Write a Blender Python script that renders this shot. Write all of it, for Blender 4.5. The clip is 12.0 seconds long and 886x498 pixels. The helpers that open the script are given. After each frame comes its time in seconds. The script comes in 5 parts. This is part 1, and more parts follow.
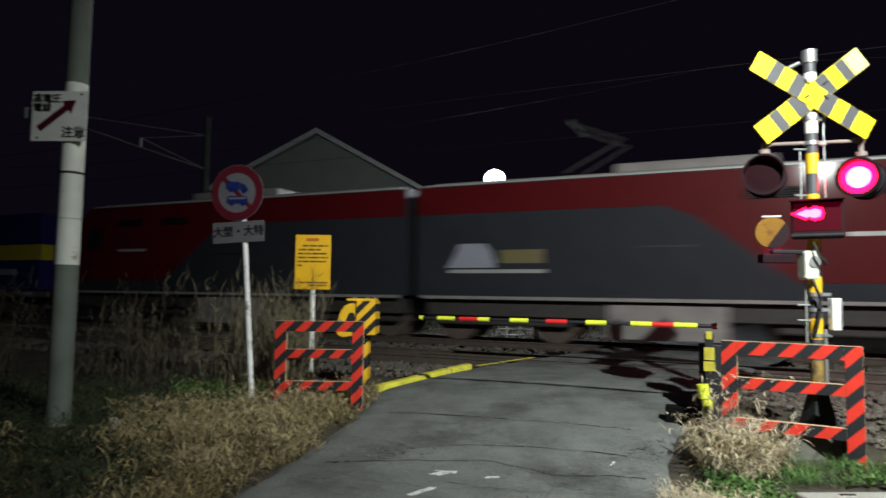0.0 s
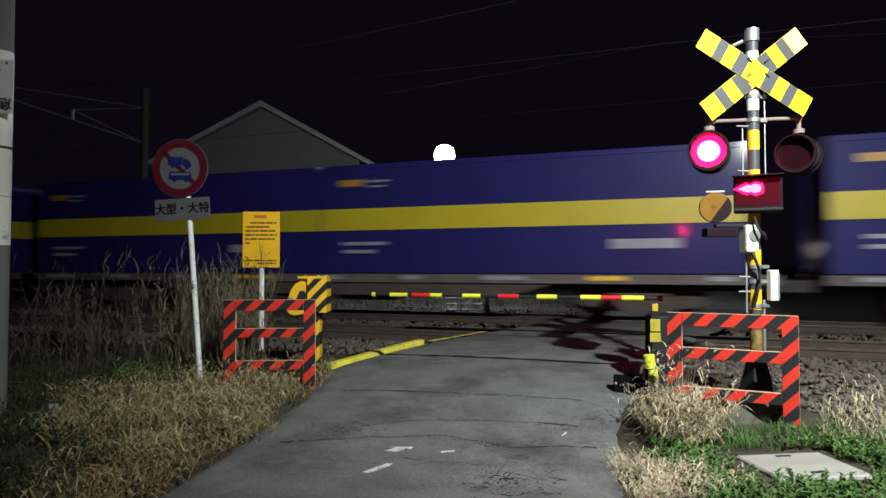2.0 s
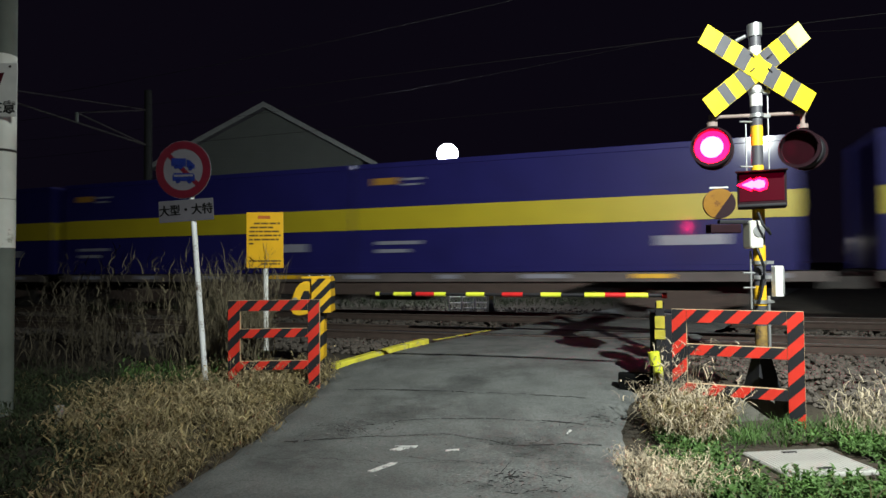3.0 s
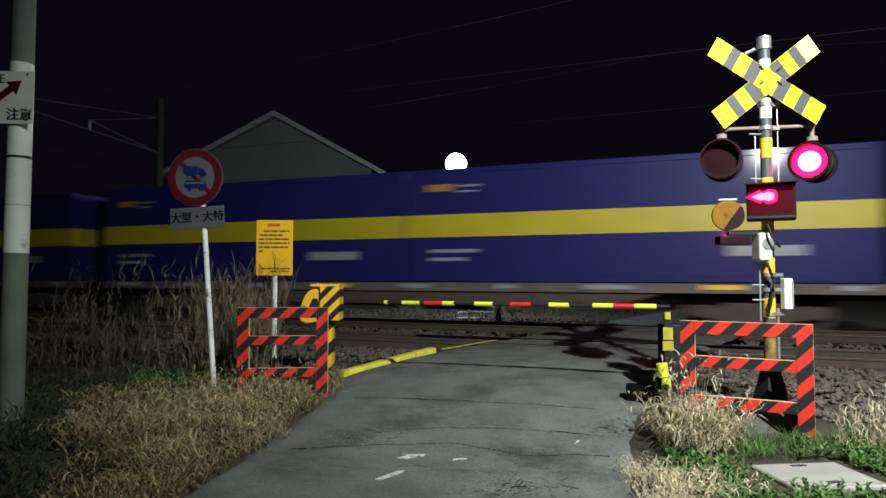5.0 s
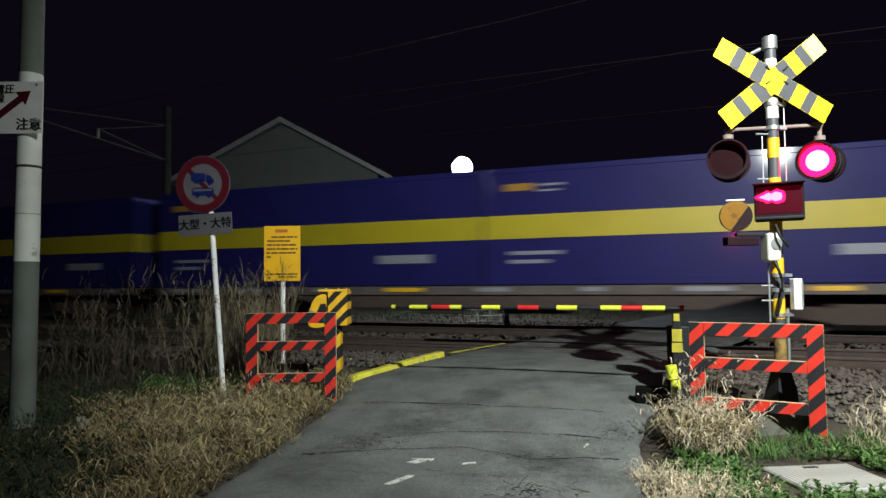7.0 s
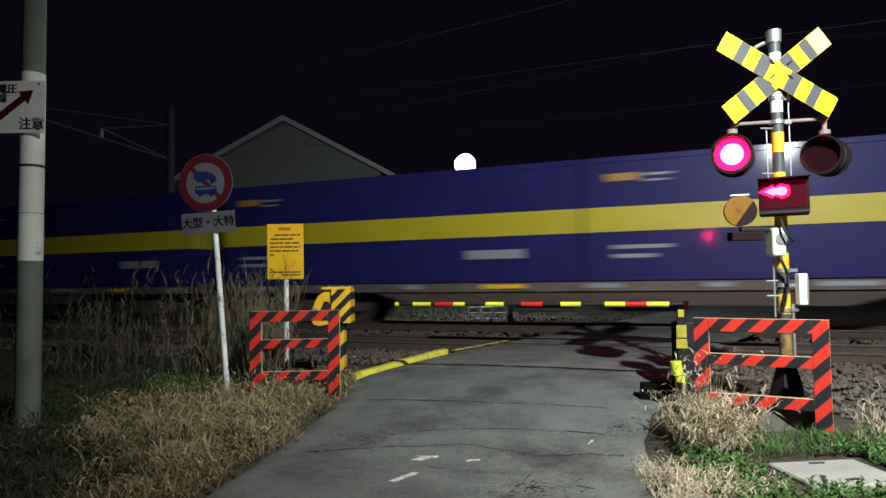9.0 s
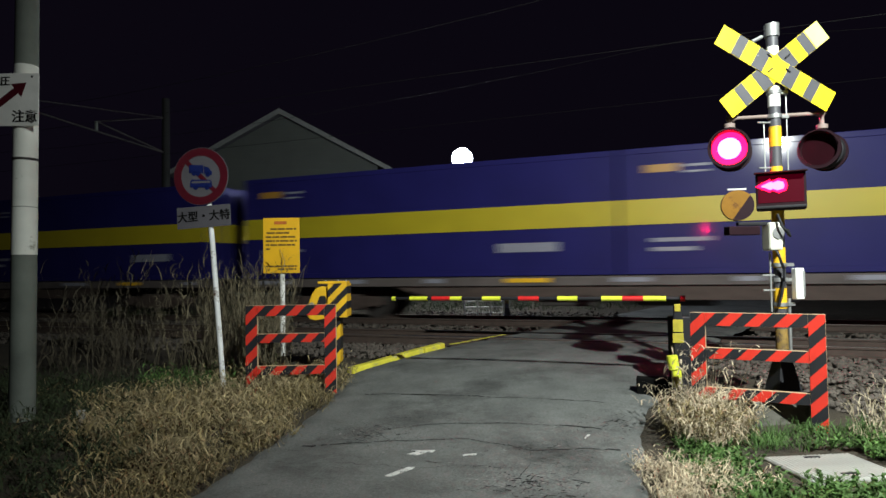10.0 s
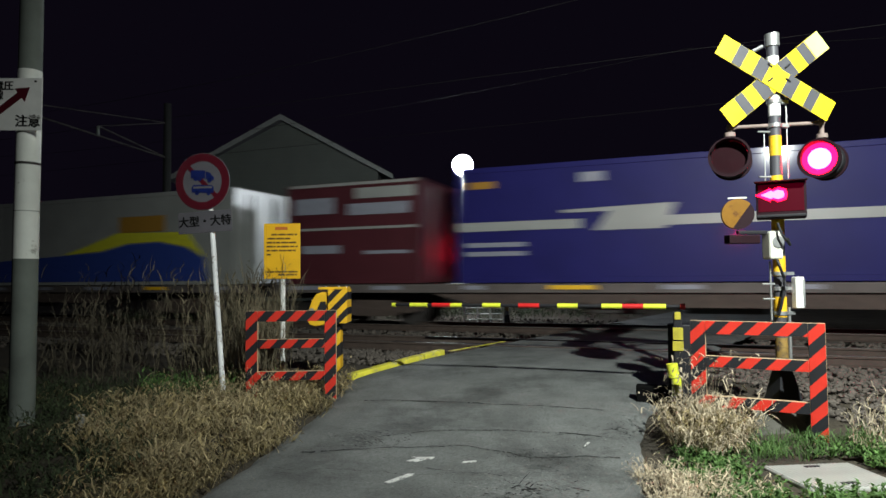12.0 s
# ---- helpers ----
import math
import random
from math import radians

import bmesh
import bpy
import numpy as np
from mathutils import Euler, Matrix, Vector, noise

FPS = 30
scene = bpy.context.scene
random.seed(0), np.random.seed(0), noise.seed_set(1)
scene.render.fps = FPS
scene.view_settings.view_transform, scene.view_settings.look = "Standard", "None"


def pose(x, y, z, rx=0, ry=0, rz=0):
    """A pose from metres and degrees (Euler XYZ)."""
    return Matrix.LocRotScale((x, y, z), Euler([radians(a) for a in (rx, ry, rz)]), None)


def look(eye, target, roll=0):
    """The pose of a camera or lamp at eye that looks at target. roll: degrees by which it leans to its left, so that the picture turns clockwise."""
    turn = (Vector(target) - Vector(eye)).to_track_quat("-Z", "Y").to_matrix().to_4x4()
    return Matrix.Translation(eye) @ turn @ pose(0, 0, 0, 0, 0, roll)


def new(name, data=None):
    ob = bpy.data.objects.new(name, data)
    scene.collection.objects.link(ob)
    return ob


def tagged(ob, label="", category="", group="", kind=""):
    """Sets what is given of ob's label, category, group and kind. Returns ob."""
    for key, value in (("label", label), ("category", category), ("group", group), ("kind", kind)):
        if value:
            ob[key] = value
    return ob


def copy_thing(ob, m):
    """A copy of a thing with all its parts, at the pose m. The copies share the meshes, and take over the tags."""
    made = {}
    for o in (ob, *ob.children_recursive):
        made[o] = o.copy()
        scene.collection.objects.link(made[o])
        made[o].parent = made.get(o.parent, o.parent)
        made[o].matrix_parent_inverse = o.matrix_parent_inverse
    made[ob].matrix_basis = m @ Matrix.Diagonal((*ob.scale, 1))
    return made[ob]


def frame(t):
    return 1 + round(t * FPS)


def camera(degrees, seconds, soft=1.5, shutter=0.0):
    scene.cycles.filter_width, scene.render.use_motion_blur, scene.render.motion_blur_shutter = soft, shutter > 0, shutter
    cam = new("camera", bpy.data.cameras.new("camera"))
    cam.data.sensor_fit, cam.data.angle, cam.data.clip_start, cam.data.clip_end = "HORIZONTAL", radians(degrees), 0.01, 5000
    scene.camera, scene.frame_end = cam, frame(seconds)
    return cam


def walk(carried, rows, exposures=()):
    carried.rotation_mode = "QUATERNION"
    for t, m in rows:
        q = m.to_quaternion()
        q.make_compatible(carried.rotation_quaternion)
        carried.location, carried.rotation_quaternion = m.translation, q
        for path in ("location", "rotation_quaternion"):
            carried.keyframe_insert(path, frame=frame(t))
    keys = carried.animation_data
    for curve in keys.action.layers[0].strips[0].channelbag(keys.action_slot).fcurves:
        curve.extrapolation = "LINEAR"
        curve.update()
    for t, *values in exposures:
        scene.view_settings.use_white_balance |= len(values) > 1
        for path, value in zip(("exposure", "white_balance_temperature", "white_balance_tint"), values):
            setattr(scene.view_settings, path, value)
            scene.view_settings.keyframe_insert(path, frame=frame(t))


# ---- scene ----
from math import sin, cos, tan, pi

# ---- camera ----
EYE = (0.0, 0.0, 1.18)
cam = camera(70.0, 12.0, soft=1.5, shutter=0.5)
VIEW = [(0, 3.39, 3.75, 0.64, 0.042, -0.002, -0.005), (0.5, -1.3, 3.56, 0.3, 0.052, 0.038, -0.002), (1, -2.6, 4.54, 1.03, 0.013, 0.036, 0.004),
        (1.5, -1.2, 2.5, 0.86, -0.011, 0.017, -0.008), (2, -1.21, 1.51, -0.08, 0.007, 0.028, 0.01), (2.5, -1.09, 1.64, -0.57, 0.014, 0.031, 0.004),
        (2.7, -0.89, 1.41, -0.68, 0.014, 0.031, 0.004), (4.3, -0.8, 2.15, -0.15, 0.03, 0.014, 0), (4.5, -0.66, 2.23, -0.16, 0.03, 0.014, 0),
        (5, -0.19, 2.31, -0.03, -0.001, 0.001, 0.001), (5.5, 0, 2, 0, 0, 0, 0), (6, 0.06, 2.16, 0.02, -0.004, -0.001, -0.002),
        (6.5, 0.11, 2.38, -0.25, 0.002, -0.005, 0.003), (6.7, 0.27, 2.66, -0.44, 0.002, -0.005, 0.003), (8.5, 0.76, 2.44, -0.91, 0.008, 0.006, 0.011),
        (9, 0.8, 2.43, -0.95, 0.007, 0.011, -0.002), (9.5, 0.75, 2.03, -1, 0.003, 0.026, 0.01), (10, 0.51, 1.88, -0.92, 0.008, 0.03, 0.001),
        (10.5, 0.31, 1.74, -0.61, 0.002, 0.038, 0.003), (11, 0.34, 1.63, -0.52, -0.003, 0.029, 0), (11.5, 0.36, 1.76, -0.67, -0.004, 0.033, 0.012),
        (12, 0.5, 2.46, -0.56, 0.001, 0.018, 0.003)]   # t, yaw, pitch, roll, sway of the eye


def view(yaw, pitch, roll, sx, sy, sz):
    p, y = radians(pitch), radians(yaw)
    way = Vector((-sin(y) * cos(p), cos(y) * cos(p), sin(p)))
    eye = Vector(EYE) + Vector((sx, sy, sz))
    return look(eye, eye + way, roll)


walk(cam, [(t, view(*r)) for t, *r in VIEW])

# ---- plan: the tracks run along ALONG, ACROSS points over them ----
TURN = 21.0
ALONG = Vector((cos(radians(TURN)), -sin(radians(TURN)), 0))
ACROSS = Vector((sin(radians(TURN)), cos(radians(TURN)), 0))
SIDE = 13.6            # distance of the train's near side
FAR_TRACK = SIDE + 1.225
NEAR_TRACK = FAR_TRACK - 3.8
GAUGE = 1.067
SPEED, LEAD = 21.25, -20.5
SLIP_T = [0, 0.8, 1.5, 2.7, 4.7, 5.5, 6.5, 8.5, 9.5, 10.5, 12]
SLIP_U = [-0.3, -0.5, -0.2, -0.1, -0.8, -0.6, -0.95, 0.05, -0.15, -0.4, -1.0]   # small changes of speed


def spot(u, d, z=0.0, turn=0.0):
    """A pose at u along the tracks and d over from the eye, turned with the tracks."""
    p = ALONG * u + ACROSS * d
    return pose(p.x, p.y, z, 0, 0, -TURN + turn)


def over(x, y):
    return x * ACROSS.x + y * ACROSS.y


def smooth(a, b, v):
    k = min(1.0, max(0.0, (v - a) / (b - a)))
    return k * k * (3 - 2 * k)


def ground_z(x, y):
    """The land rises gently to the railway."""
    return -0.27 + 0.25 * smooth(4.6, 9.6, over(x, y))


# ---- light ----
world = bpy.data.worlds.new("night")
scene.world = world
world.use_nodes = True
world.node_tree.nodes["Background"].inputs[0].default_value = (0.25, 0.18, 0.40, 1)
world.node_tree.nodes["Background"].inputs[1].default_value = 0.012
scene.view_settings.exposure = 0.0
STREET = (3.3, 0.3, 5.7)
FAR_LAMP = (0.48, 20.0, 4.7)


def lamp(name, kind, m, energy, colour, **more):
    data = bpy.data.lights.new(name, kind)
    data.energy, data.color = energy, colour
    if kind == "SPOT":
        data.spot_size, data.spot_blend, data.shadow_soft_size = more["size"], more["blend"], more["soft"]
    else:
        data.shadow_soft_size = more["soft"]
    ob = new(name, data)
    ob.matrix_world = m
    return ob


lamp("street_light", "SPOT", look(STREET, (5.1, 11.0, 0.5)), 6100, (0.93, 1.0, 0.95), size=radians(136), blend=1.0, soft=0.07)
lamp("far_light", "POINT", pose(FAR_LAMP[0], FAR_LAMP[1] - 0.1, FAR_LAMP[2] - 0.5), 1100, (0.85, 0.93, 1.0), soft=0.12)

# ---- materials ----


def mat(name, colour, rough=0.6, metal=0.0, var=0.12, scale=8.0, bump=0.15, fine=60.0, dirt=None, dirt_amount=0.0,
        spread=0.0, coat=0.0, coat_rough=0.1, bump_distance=0.004, shine=0.5):
    """Plain paint, metal or stone with grain, blotches and optional dirt."""
    m = bpy.data.materials.new(name)
    m.use_nodes = True
    n, l = m.node_tree.nodes, m.node_tree.links
    b = n["Principled BSDF"]
    b.inputs["Metallic"].default_value = metal
    b.inputs["Specular IOR Level"].default_value = shine
    b.inputs["Coat Weight"].default_value, b.inputs["Coat Roughness"].default_value = coat, coat_rough
    co = n.new("ShaderNodeTexCoord")
    big = n.new("ShaderNodeTexNoise")
    big.inputs["Scale"].default_value, big.inputs["Detail"].default_value = scale, 6
    l.new(co.outputs["Object"], big.inputs["Vector"])
    small = n.new("ShaderNodeTexNoise")
    small.inputs["Scale"].default_value, small.inputs["Detail"].default_value = fine, 4
    l.new(co.outputs["Object"], small.inputs["Vector"])
    ramp = n.new("ShaderNodeMapRange")
    ramp.inputs[1].default_value, ramp.inputs[2].default_value = 0.3, 0.7
    ramp.inputs[3].default_value, ramp.inputs[4].default_value = 1 - var, 1 + var
    l.new(big.outputs[0], ramp.inputs[0])
    hue = n.new("ShaderNodeHueSaturation")
    hue.inputs["Color"].default_value = (*colour, 1)
    val = ramp.outputs[0]
    if spread:
        info = n.new("ShaderNodeObjectInfo")
        geo = n.new("ShaderNodeNewGeometry")
        add = n.new("ShaderNodeMath")
        add.operation = "ADD"
        l.new(info.outputs["Random"], add.inputs[0])
        l.new(geo.outputs["Random Per Island"], add.inputs[1])
        sp = n.new("ShaderNodeMapRange")
        sp.inputs[2].default_value = 2.0
        sp.inputs[3].default_value, sp.inputs[4].default_value = 1 - spread, 1 + spread
        l.new(add.outputs[0], sp.inputs[0])
        mul = n.new("ShaderNodeMath")
        mul.operation = "MULTIPLY"
        l.new(sp.outputs[0], mul.inputs[0])
        l.new(val, mul.inputs[1])
        val = mul.outputs[0]
    l.new(val, hue.inputs["Value"])
    out = hue.outputs[0]
    if dirt:
        mix = n.new("ShaderNodeMix")
        mix.data_type = "RGBA"
        d = n.new("ShaderNodeTexNoise")
        d.inputs["Scale"].default_value, d.inputs["Detail"].default_value = scale * 1.7, 8
        d.inputs["Roughness"].default_value = 0.7
        l.new(co.outputs["Object"], d.inputs["Vector"])
        dr = n.new("ShaderNodeMapRange")
        dr.inputs[1].default_value, dr.inputs[2].default_value = 0.66 - dirt_amount, 0.72 - dirt_amount * 0.6
        l.new(d.outputs[0], dr.inputs[0])
        l.new(dr.outputs[0], mix.inputs[0])
        l.new(out, mix.inputs[6])
        mix.inputs[7].default_value = (*dirt, 1)
        out = mix.outputs[2]
    l.new(out, b.inputs["Base Color"])
    rr = n.new("ShaderNodeMapRange")
    rr.inputs[3].default_value, rr.inputs[4].default_value = max(0.03, rough - 0.1), min(1, rough + 0.1)
    l.new(small.outputs[0], rr.inputs[0])
    l.new(rr.outputs[0], b.inputs["Roughness"])
    if bump:
        bu = n.new("ShaderNodeBump")
        bu.inputs["Strength"].default_value, bu.inputs["Distance"].default_value = bump, bump_distance
        l.new(small.outputs[0], bu.inputs["Height"])
        l.new(bu.outputs[0], b.inputs["Normal"])
    return m


def glow(name, colour, strength):
    m = bpy.data.materials.new(name)
    m.use_nodes = True
    b = m.node_tree.nodes["Principled BSDF"]
    b.inputs["Base Color"].default_value = (*[0.03 * c for c in colour], 1)
    b.inputs["Specular IOR Level"].default_value = 0.08
    b.inputs["Emission Color"].default_value = (*colour, 1)
    b.inputs["Emission Strength"].default_value = strength
    return m


RUST = (0.10, 0.045, 0.02)
M_YELLOW = mat("yellow_paint", (0.78, 0.45, 0.018), 0.45, dirt=(0.2, 0.12, 0.03), dirt_amount=0.04)
M_BOARD_YELLOW = mat("reflective_yellow", (0.88, 0.70, 0.02), 0.35, var=0.05, bump=0.05)
# paler yellow: the highlight on the crossbuck's upper right end, put into the colour
M_HIGHLIT = mat("highlit_reflective_yellow", (0.60, 0.60, 0.22), 0.4, var=0.08, bump=0.05)
M_LIME = mat("reflective_lime", (0.70, 0.74, 0.05), 0.4, var=0.15, dirt=(0.22, 0.2, 0.06), dirt_amount=0.05)
M_WORNYELLOW = mat("grimy_worn_yellow", (0.24, 0.15, 0.035), 0.7, var=0.3, scale=7, dirt=(0.07, 0.045, 0.03), dirt_amount=0.2)
# darker copy of the lime sheet: shade on the post's bands put into the colour
M_SHADEDBAND = mat("shaded_yellow_band", (0.42, 0.36, 0.03), 0.6, var=0.2, scale=9, dirt=(0.12, 0.1, 0.03), dirt_amount=0.08)
M_BLACK = mat("black_paint", (0.015, 0.015, 0.018), 0.55, shine=0.3)
M_DEADBLACK = mat("dead_black_surface", (0.004, 0.004, 0.004), 0.9, shine=0.04)
M_GREYBLACK = mat("faded_black_sheet", (0.06, 0.06, 0.07), 0.5)
M_RED = mat("orange_red_sheet", (0.60, 0.034, 0.020), 0.4, var=0.08)
M_REDBAND = mat("red_reflective", (0.60, 0.02, 0.02), 0.4)
M_WHITE = mat("white_paint", (0.78, 0.78, 0.75), 0.45, var=0.06)
M_RUSTWHITE = mat("chipped_white_paint", (0.78, 0.79, 0.80), 0.5, scale=4.5, dirt=RUST, dirt_amount=0.11)
M_CONCRETE = mat("concrete", (0.27, 0.26, 0.24), 0.9, var=0.2, scale=3, bump=0.5, dirt=(0.16, 0.15, 0.12), dirt_amount=0.05)
# blotched concrete, darkened for the shade of guard frame and grass on the footing
M_SHADEDCONCRETE = mat("shaded_weathered_concrete", (0.13, 0.125, 0.105), 0.95, var=0.3, scale=4, bump=0.6, dirt=(0.05, 0.05, 0.035), dirt_amount=0.16)
M_POLE_GREY = mat("weathered_grey_pole", (0.15, 0.17, 0.15), 0.9, var=0.25, scale=2.5, bump=0.3)
M_FARPOLE = mat("dark_concrete_mast", (0.010, 0.011, 0.010), 0.9, var=0.2, scale=2)
M_POLE_WHITE = mat("white_pole_band", (0.80, 0.82, 0.76), 0.7, var=0.12, scale=3, bump=0.2, dirt=(0.35, 0.35, 0.3), dirt_amount=0.06)
M_STEEL = mat("galvanised_steel", (0.45, 0.46, 0.46), 0.45, metal=0.8)
M_PIPE = mat("weathered_pipe", (0.24, 0.18, 0.16), 0.7, var=0.25, scale=6)
M_DARKSTEEL = mat("grimy_underframe_steel", (0.035, 0.031, 0.029), 0.7, metal=0.2, var=0.3)
M_BROWNSTEEL = mat("rusty_bogie", (0.065, 0.046, 0.038), 0.8, var=0.35)
M_GREYSTEEL = mat("grey_deck_edge", (0.19, 0.175, 0.17), 0.6, var=0.2, scale=3)
M_SILL = mat("grimy_brown_sill", (0.10, 0.085, 0.08), 0.7, var=0.3, scale=3)
M_RAIL = mat("rail_side_rust", (0.055, 0.038, 0.030), 0.8, var=0.2)
M_RAILTOP = mat("polished_rail_head", (0.45, 0.42, 0.40), 0.3, metal=0.9)
M_SLEEPER = mat("concrete_sleeper", (0.09, 0.08, 0.07), 0.9, var=0.25, scale=4, bump=0.4)
M_STONE = mat("ballast_stone", (0.090, 0.076, 0.064), 0.9, var=0.2, spread=0.45, bump=0.3)
M_SOIL = mat("dark_soil", (0.045, 0.036, 0.024), 1.0, var=0.4, scale=3, bump=0.8, fine=25, bump_distance=0.03)
M_BLUE = mat("container_blue", (0.015, 0.014, 0.106), 0.5, var=0.1, scale=1.5, bump=0.06, fine=12, coat=0.28, coat_rough=0.10, shine=0.15)
M_STRIPE = mat("container_yellow", (0.45, 0.37, 0.015), 0.5, var=0.06, scale=2, coat=0.4, coat_rough=0.10)
M_CWHITE = mat("container_white", (0.28, 0.29, 0.28), 0.4, var=0.08, scale=2)
M_MAROON = mat("container_maroon", (0.070, 0.017, 0.023), 0.4, var=0.12, scale=2)
M_GREENYELLOW = mat("container_lime_band", (0.62, 0.60, 0.04), 0.4)
M_ORANGE = mat("container_orange_mark", (0.36, 0.19, 0.03), 0.4)
M_NAVY = mat("container_navy", (0.03, 0.06, 0.28), 0.4)
M_LOCORED = mat("loco_red", (0.072, 0.004, 0.006), 0.55, var=0.1, scale=1.5, bump=0.05, shine=0.08, coat=0.22, coat_rough=0.10)
M_LOCOGREY = mat("loco_grey", (0.022, 0.024, 0.030), 0.6, var=0.1, scale=1.5, bump=0.05, shine=0.08, coat=0.22, coat_rough=0.10)
M_GOLD = mat("dull_gold_lettering", (0.13, 0.11, 0.05), 0.5)
M_GLASSDARK = mat("dark_window_glass", (0.01, 0.012, 0.015), 0.08)
M_LETTER = mat("faded_white_lettering", (0.24, 0.25, 0.30), 0.5)
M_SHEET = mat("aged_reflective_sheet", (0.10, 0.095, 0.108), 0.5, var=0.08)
M_INK = mat("black_ink", (0.008, 0.008, 0.008), 0.9, shine=0.05)
M_SIGNRED = mat("sign_red", (0.075, 0.006, 0.013), 0.35)
M_SIGNBLUE = mat("sign_blue", (0.008, 0.016, 0.10), 0.35)
M_SIGNYELLOW = mat("sign_yellow", (0.74, 0.41, 0.012), 0.45, var=0.07, scale=5)
M_NOTE = mat("faded_brown_ink", (0.13, 0.075, 0.012), 0.5)
M_INKRED = mat("red_ink", (0.45, 0.12, 0.02), 0.5)
M_BOXCREAM = mat("cream_box", (0.62, 0.62, 0.54), 0.5, var=0.1)
M_WOOD = mat("raw_board_edge", (0.50, 0.36, 0.22), 0.8, var=0.2)
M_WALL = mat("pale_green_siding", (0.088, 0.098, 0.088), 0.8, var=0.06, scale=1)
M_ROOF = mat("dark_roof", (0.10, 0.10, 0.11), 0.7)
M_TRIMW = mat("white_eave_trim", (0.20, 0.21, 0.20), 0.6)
M_KERB = mat("yellow_kerb_paint", (0.66, 0.60, 0.05), 0.65, var=0.2, scale=5, dirt=(0.30, 0.28, 0.22), dirt_amount=0.12)
M_WIRE = mat("wire", (0.008, 0.008, 0.008), 0.8, shine=0.2)
M_LIT_RED = glow("lit_red_lamp", (1.0, 0.0090, 0.040), 120.0)
M_LIT_REAR = glow("lit_red_lamp_over_the_tracks", (1.0, 0.004, 0.14), 270.0)
M_LIT_DISTANT = glow("lit_red_lamp_across_the_tracks", (1.0, 0.0030, 0.0125), 22.0)
M_LIT_PANEL = glow("lit_red_panel", (1.0, 0.0, 0.10), 0.05)
M_LIT_RIM = glow("lit_red_lamp_edge", (1.0, 0.002, 0.030), 14.0)
M_LIT_ARROW = glow("lit_red_arrow", (1.0, 0.012, 0.045), 60.0)
M_LIT_WHITE = glow("lit_white_led", (0.88, 0.94, 1.0), 60.0)
M_LIT_FAR = glow("lit_distant_lamp", (1.0, 0.95, 0.88), 6.0)
M_LENS_AMBER = mat("amber_reflector", (0.20, 0.095, 0.010), 0.4, shine=0.2, dirt=(0.08, 0.03, 0.01), dirt_amount=0.12)
M_MAROONBOX = mat("dark_lamp_box", (0.016, 0.006, 0.009), 0.55, shine=0.12)

# ---- mesh helpers ----


def box(bm, x, y, z, sx, sy, sz, m=None, bevel=0.0):
    """A box with its centre at x, y, z."""
    made = bmesh.ops.create_cube(bm, size=1, matrix=(m or Matrix()) @ Matrix.Translation((x, y, z)) @ Matrix.Diagonal((sx, sy, sz, 1)))
    if bevel:
        edges = list({e for v in made["verts"] for e in v.link_edges})
        bmesh.ops.bevel(bm, geom=edges, offset=bevel, segments=2, affect="EDGES", profile=0.5)
    return bm


def rod(bm, a, b, r, r2=None, n=16):
    """A closed round bar from a to b."""
    a, b = Vector(a), Vector(b)
    m = Matrix.Translation((a + b) / 2) @ (b - a).to_track_quat("Z", "Y").to_matrix().to_4x4()
    bmesh.ops.create_cone(bm, cap_ends=True, segments=n, radius1=r, radius2=r if r2 is None else r2, depth=(b - a).length, matrix=m)
    return bm


def prism(bm, points, y0, y1):
    """A flat outline of (x, z) points given a depth from y0 to y1."""
    a = [bm.verts.new((x, y0, z)) for x, z in points]
    b = [bm.verts.new((x, y1, z)) for x, z in points]
    k = len(points)
    bm.faces.new(a), bm.faces.new(b[::-1])
    for i in range(k):
        bm.faces.new((a[i], b[i], b[(i + 1) % k], a[(i + 1) % k]))
    bmesh.ops.recalc_face_normals(bm, faces=bm.faces)
    return bm


def ring(bm, r0, r1, y0, y1, n=32):
    """A flat ring round the y axis."""
    loops = []
    for r, y in ((r0, y0), (r1, y0), (r1, y1), (r0, y1)):
        loops.append([bm.verts.new((r * cos(2 * pi * i / n), y, r * sin(2 * pi * i / n))) for i in range(n)])
    for k in range(4):
        p, q = loops[k], loops[(k + 1) % 4]
        for i in range(n):
            bm.faces.new((p[i], p[(i + 1) % n], q[(i + 1) % n], q[i]))
    bmesh.ops.recalc_face_normals(bm, faces=bm.faces)
    return bm


def tube(bm, pts, r, n=6):
    """One bent round wire through the points."""
    rings = []
    pts = [Vector(p) for p in pts]
    for i, p in enumerate(pts):
        way = (pts[min(i + 1, len(pts) - 1)] - pts[max(i - 1, 0)]).normalized()
        q = way.to_track_quat("Z", "Y").to_matrix()
        rings.append([bm.verts.new(p + q @ Vector((r * cos(2 * pi * k / n), r * sin(2 * pi * k / n), 0))) for k in range(n)])
    for a, b in zip(rings, rings[1:]):
        for k in range(n):
            bm.faces.new((a[k], a[(k + 1) % n], b[(k + 1) % n], b[k]))
    bm.faces.new(rings[0][::-1]), bm.faces.new(rings[-1])
    return bm


def crease(bm, angle):
    """Sharp edges at corners, and round broad flat faces beside their narrow bevels."""
    for f in bm.faces:
        f.smooth = True
    bm.normal_update()
    for e in bm.edges:
        if len(e.link_faces) == 2:
            a, b = e.link_faces[0].calc_area(), e.link_faces[1].calc_area()
            turn = e.calc_face_angle(0)
            e.smooth = not (turn > angle or turn > 0.05 and max(a, b) > 6 * min(a, b))


def mesh_of(name, bm, material, smooth_angle=0.6):
    me = bpy.data.meshes.new(name)
    crease(bm, smooth_angle)
    bm.to_mesh(me)
    bm.free()
    me.materials.append(material)
    return me


def part(name, bm, material, parent=None, label=""):
    ob = new(name, mesh_of(name, bm, material))
    if parent:
        ob.parent = parent
    return tagged(ob, label)


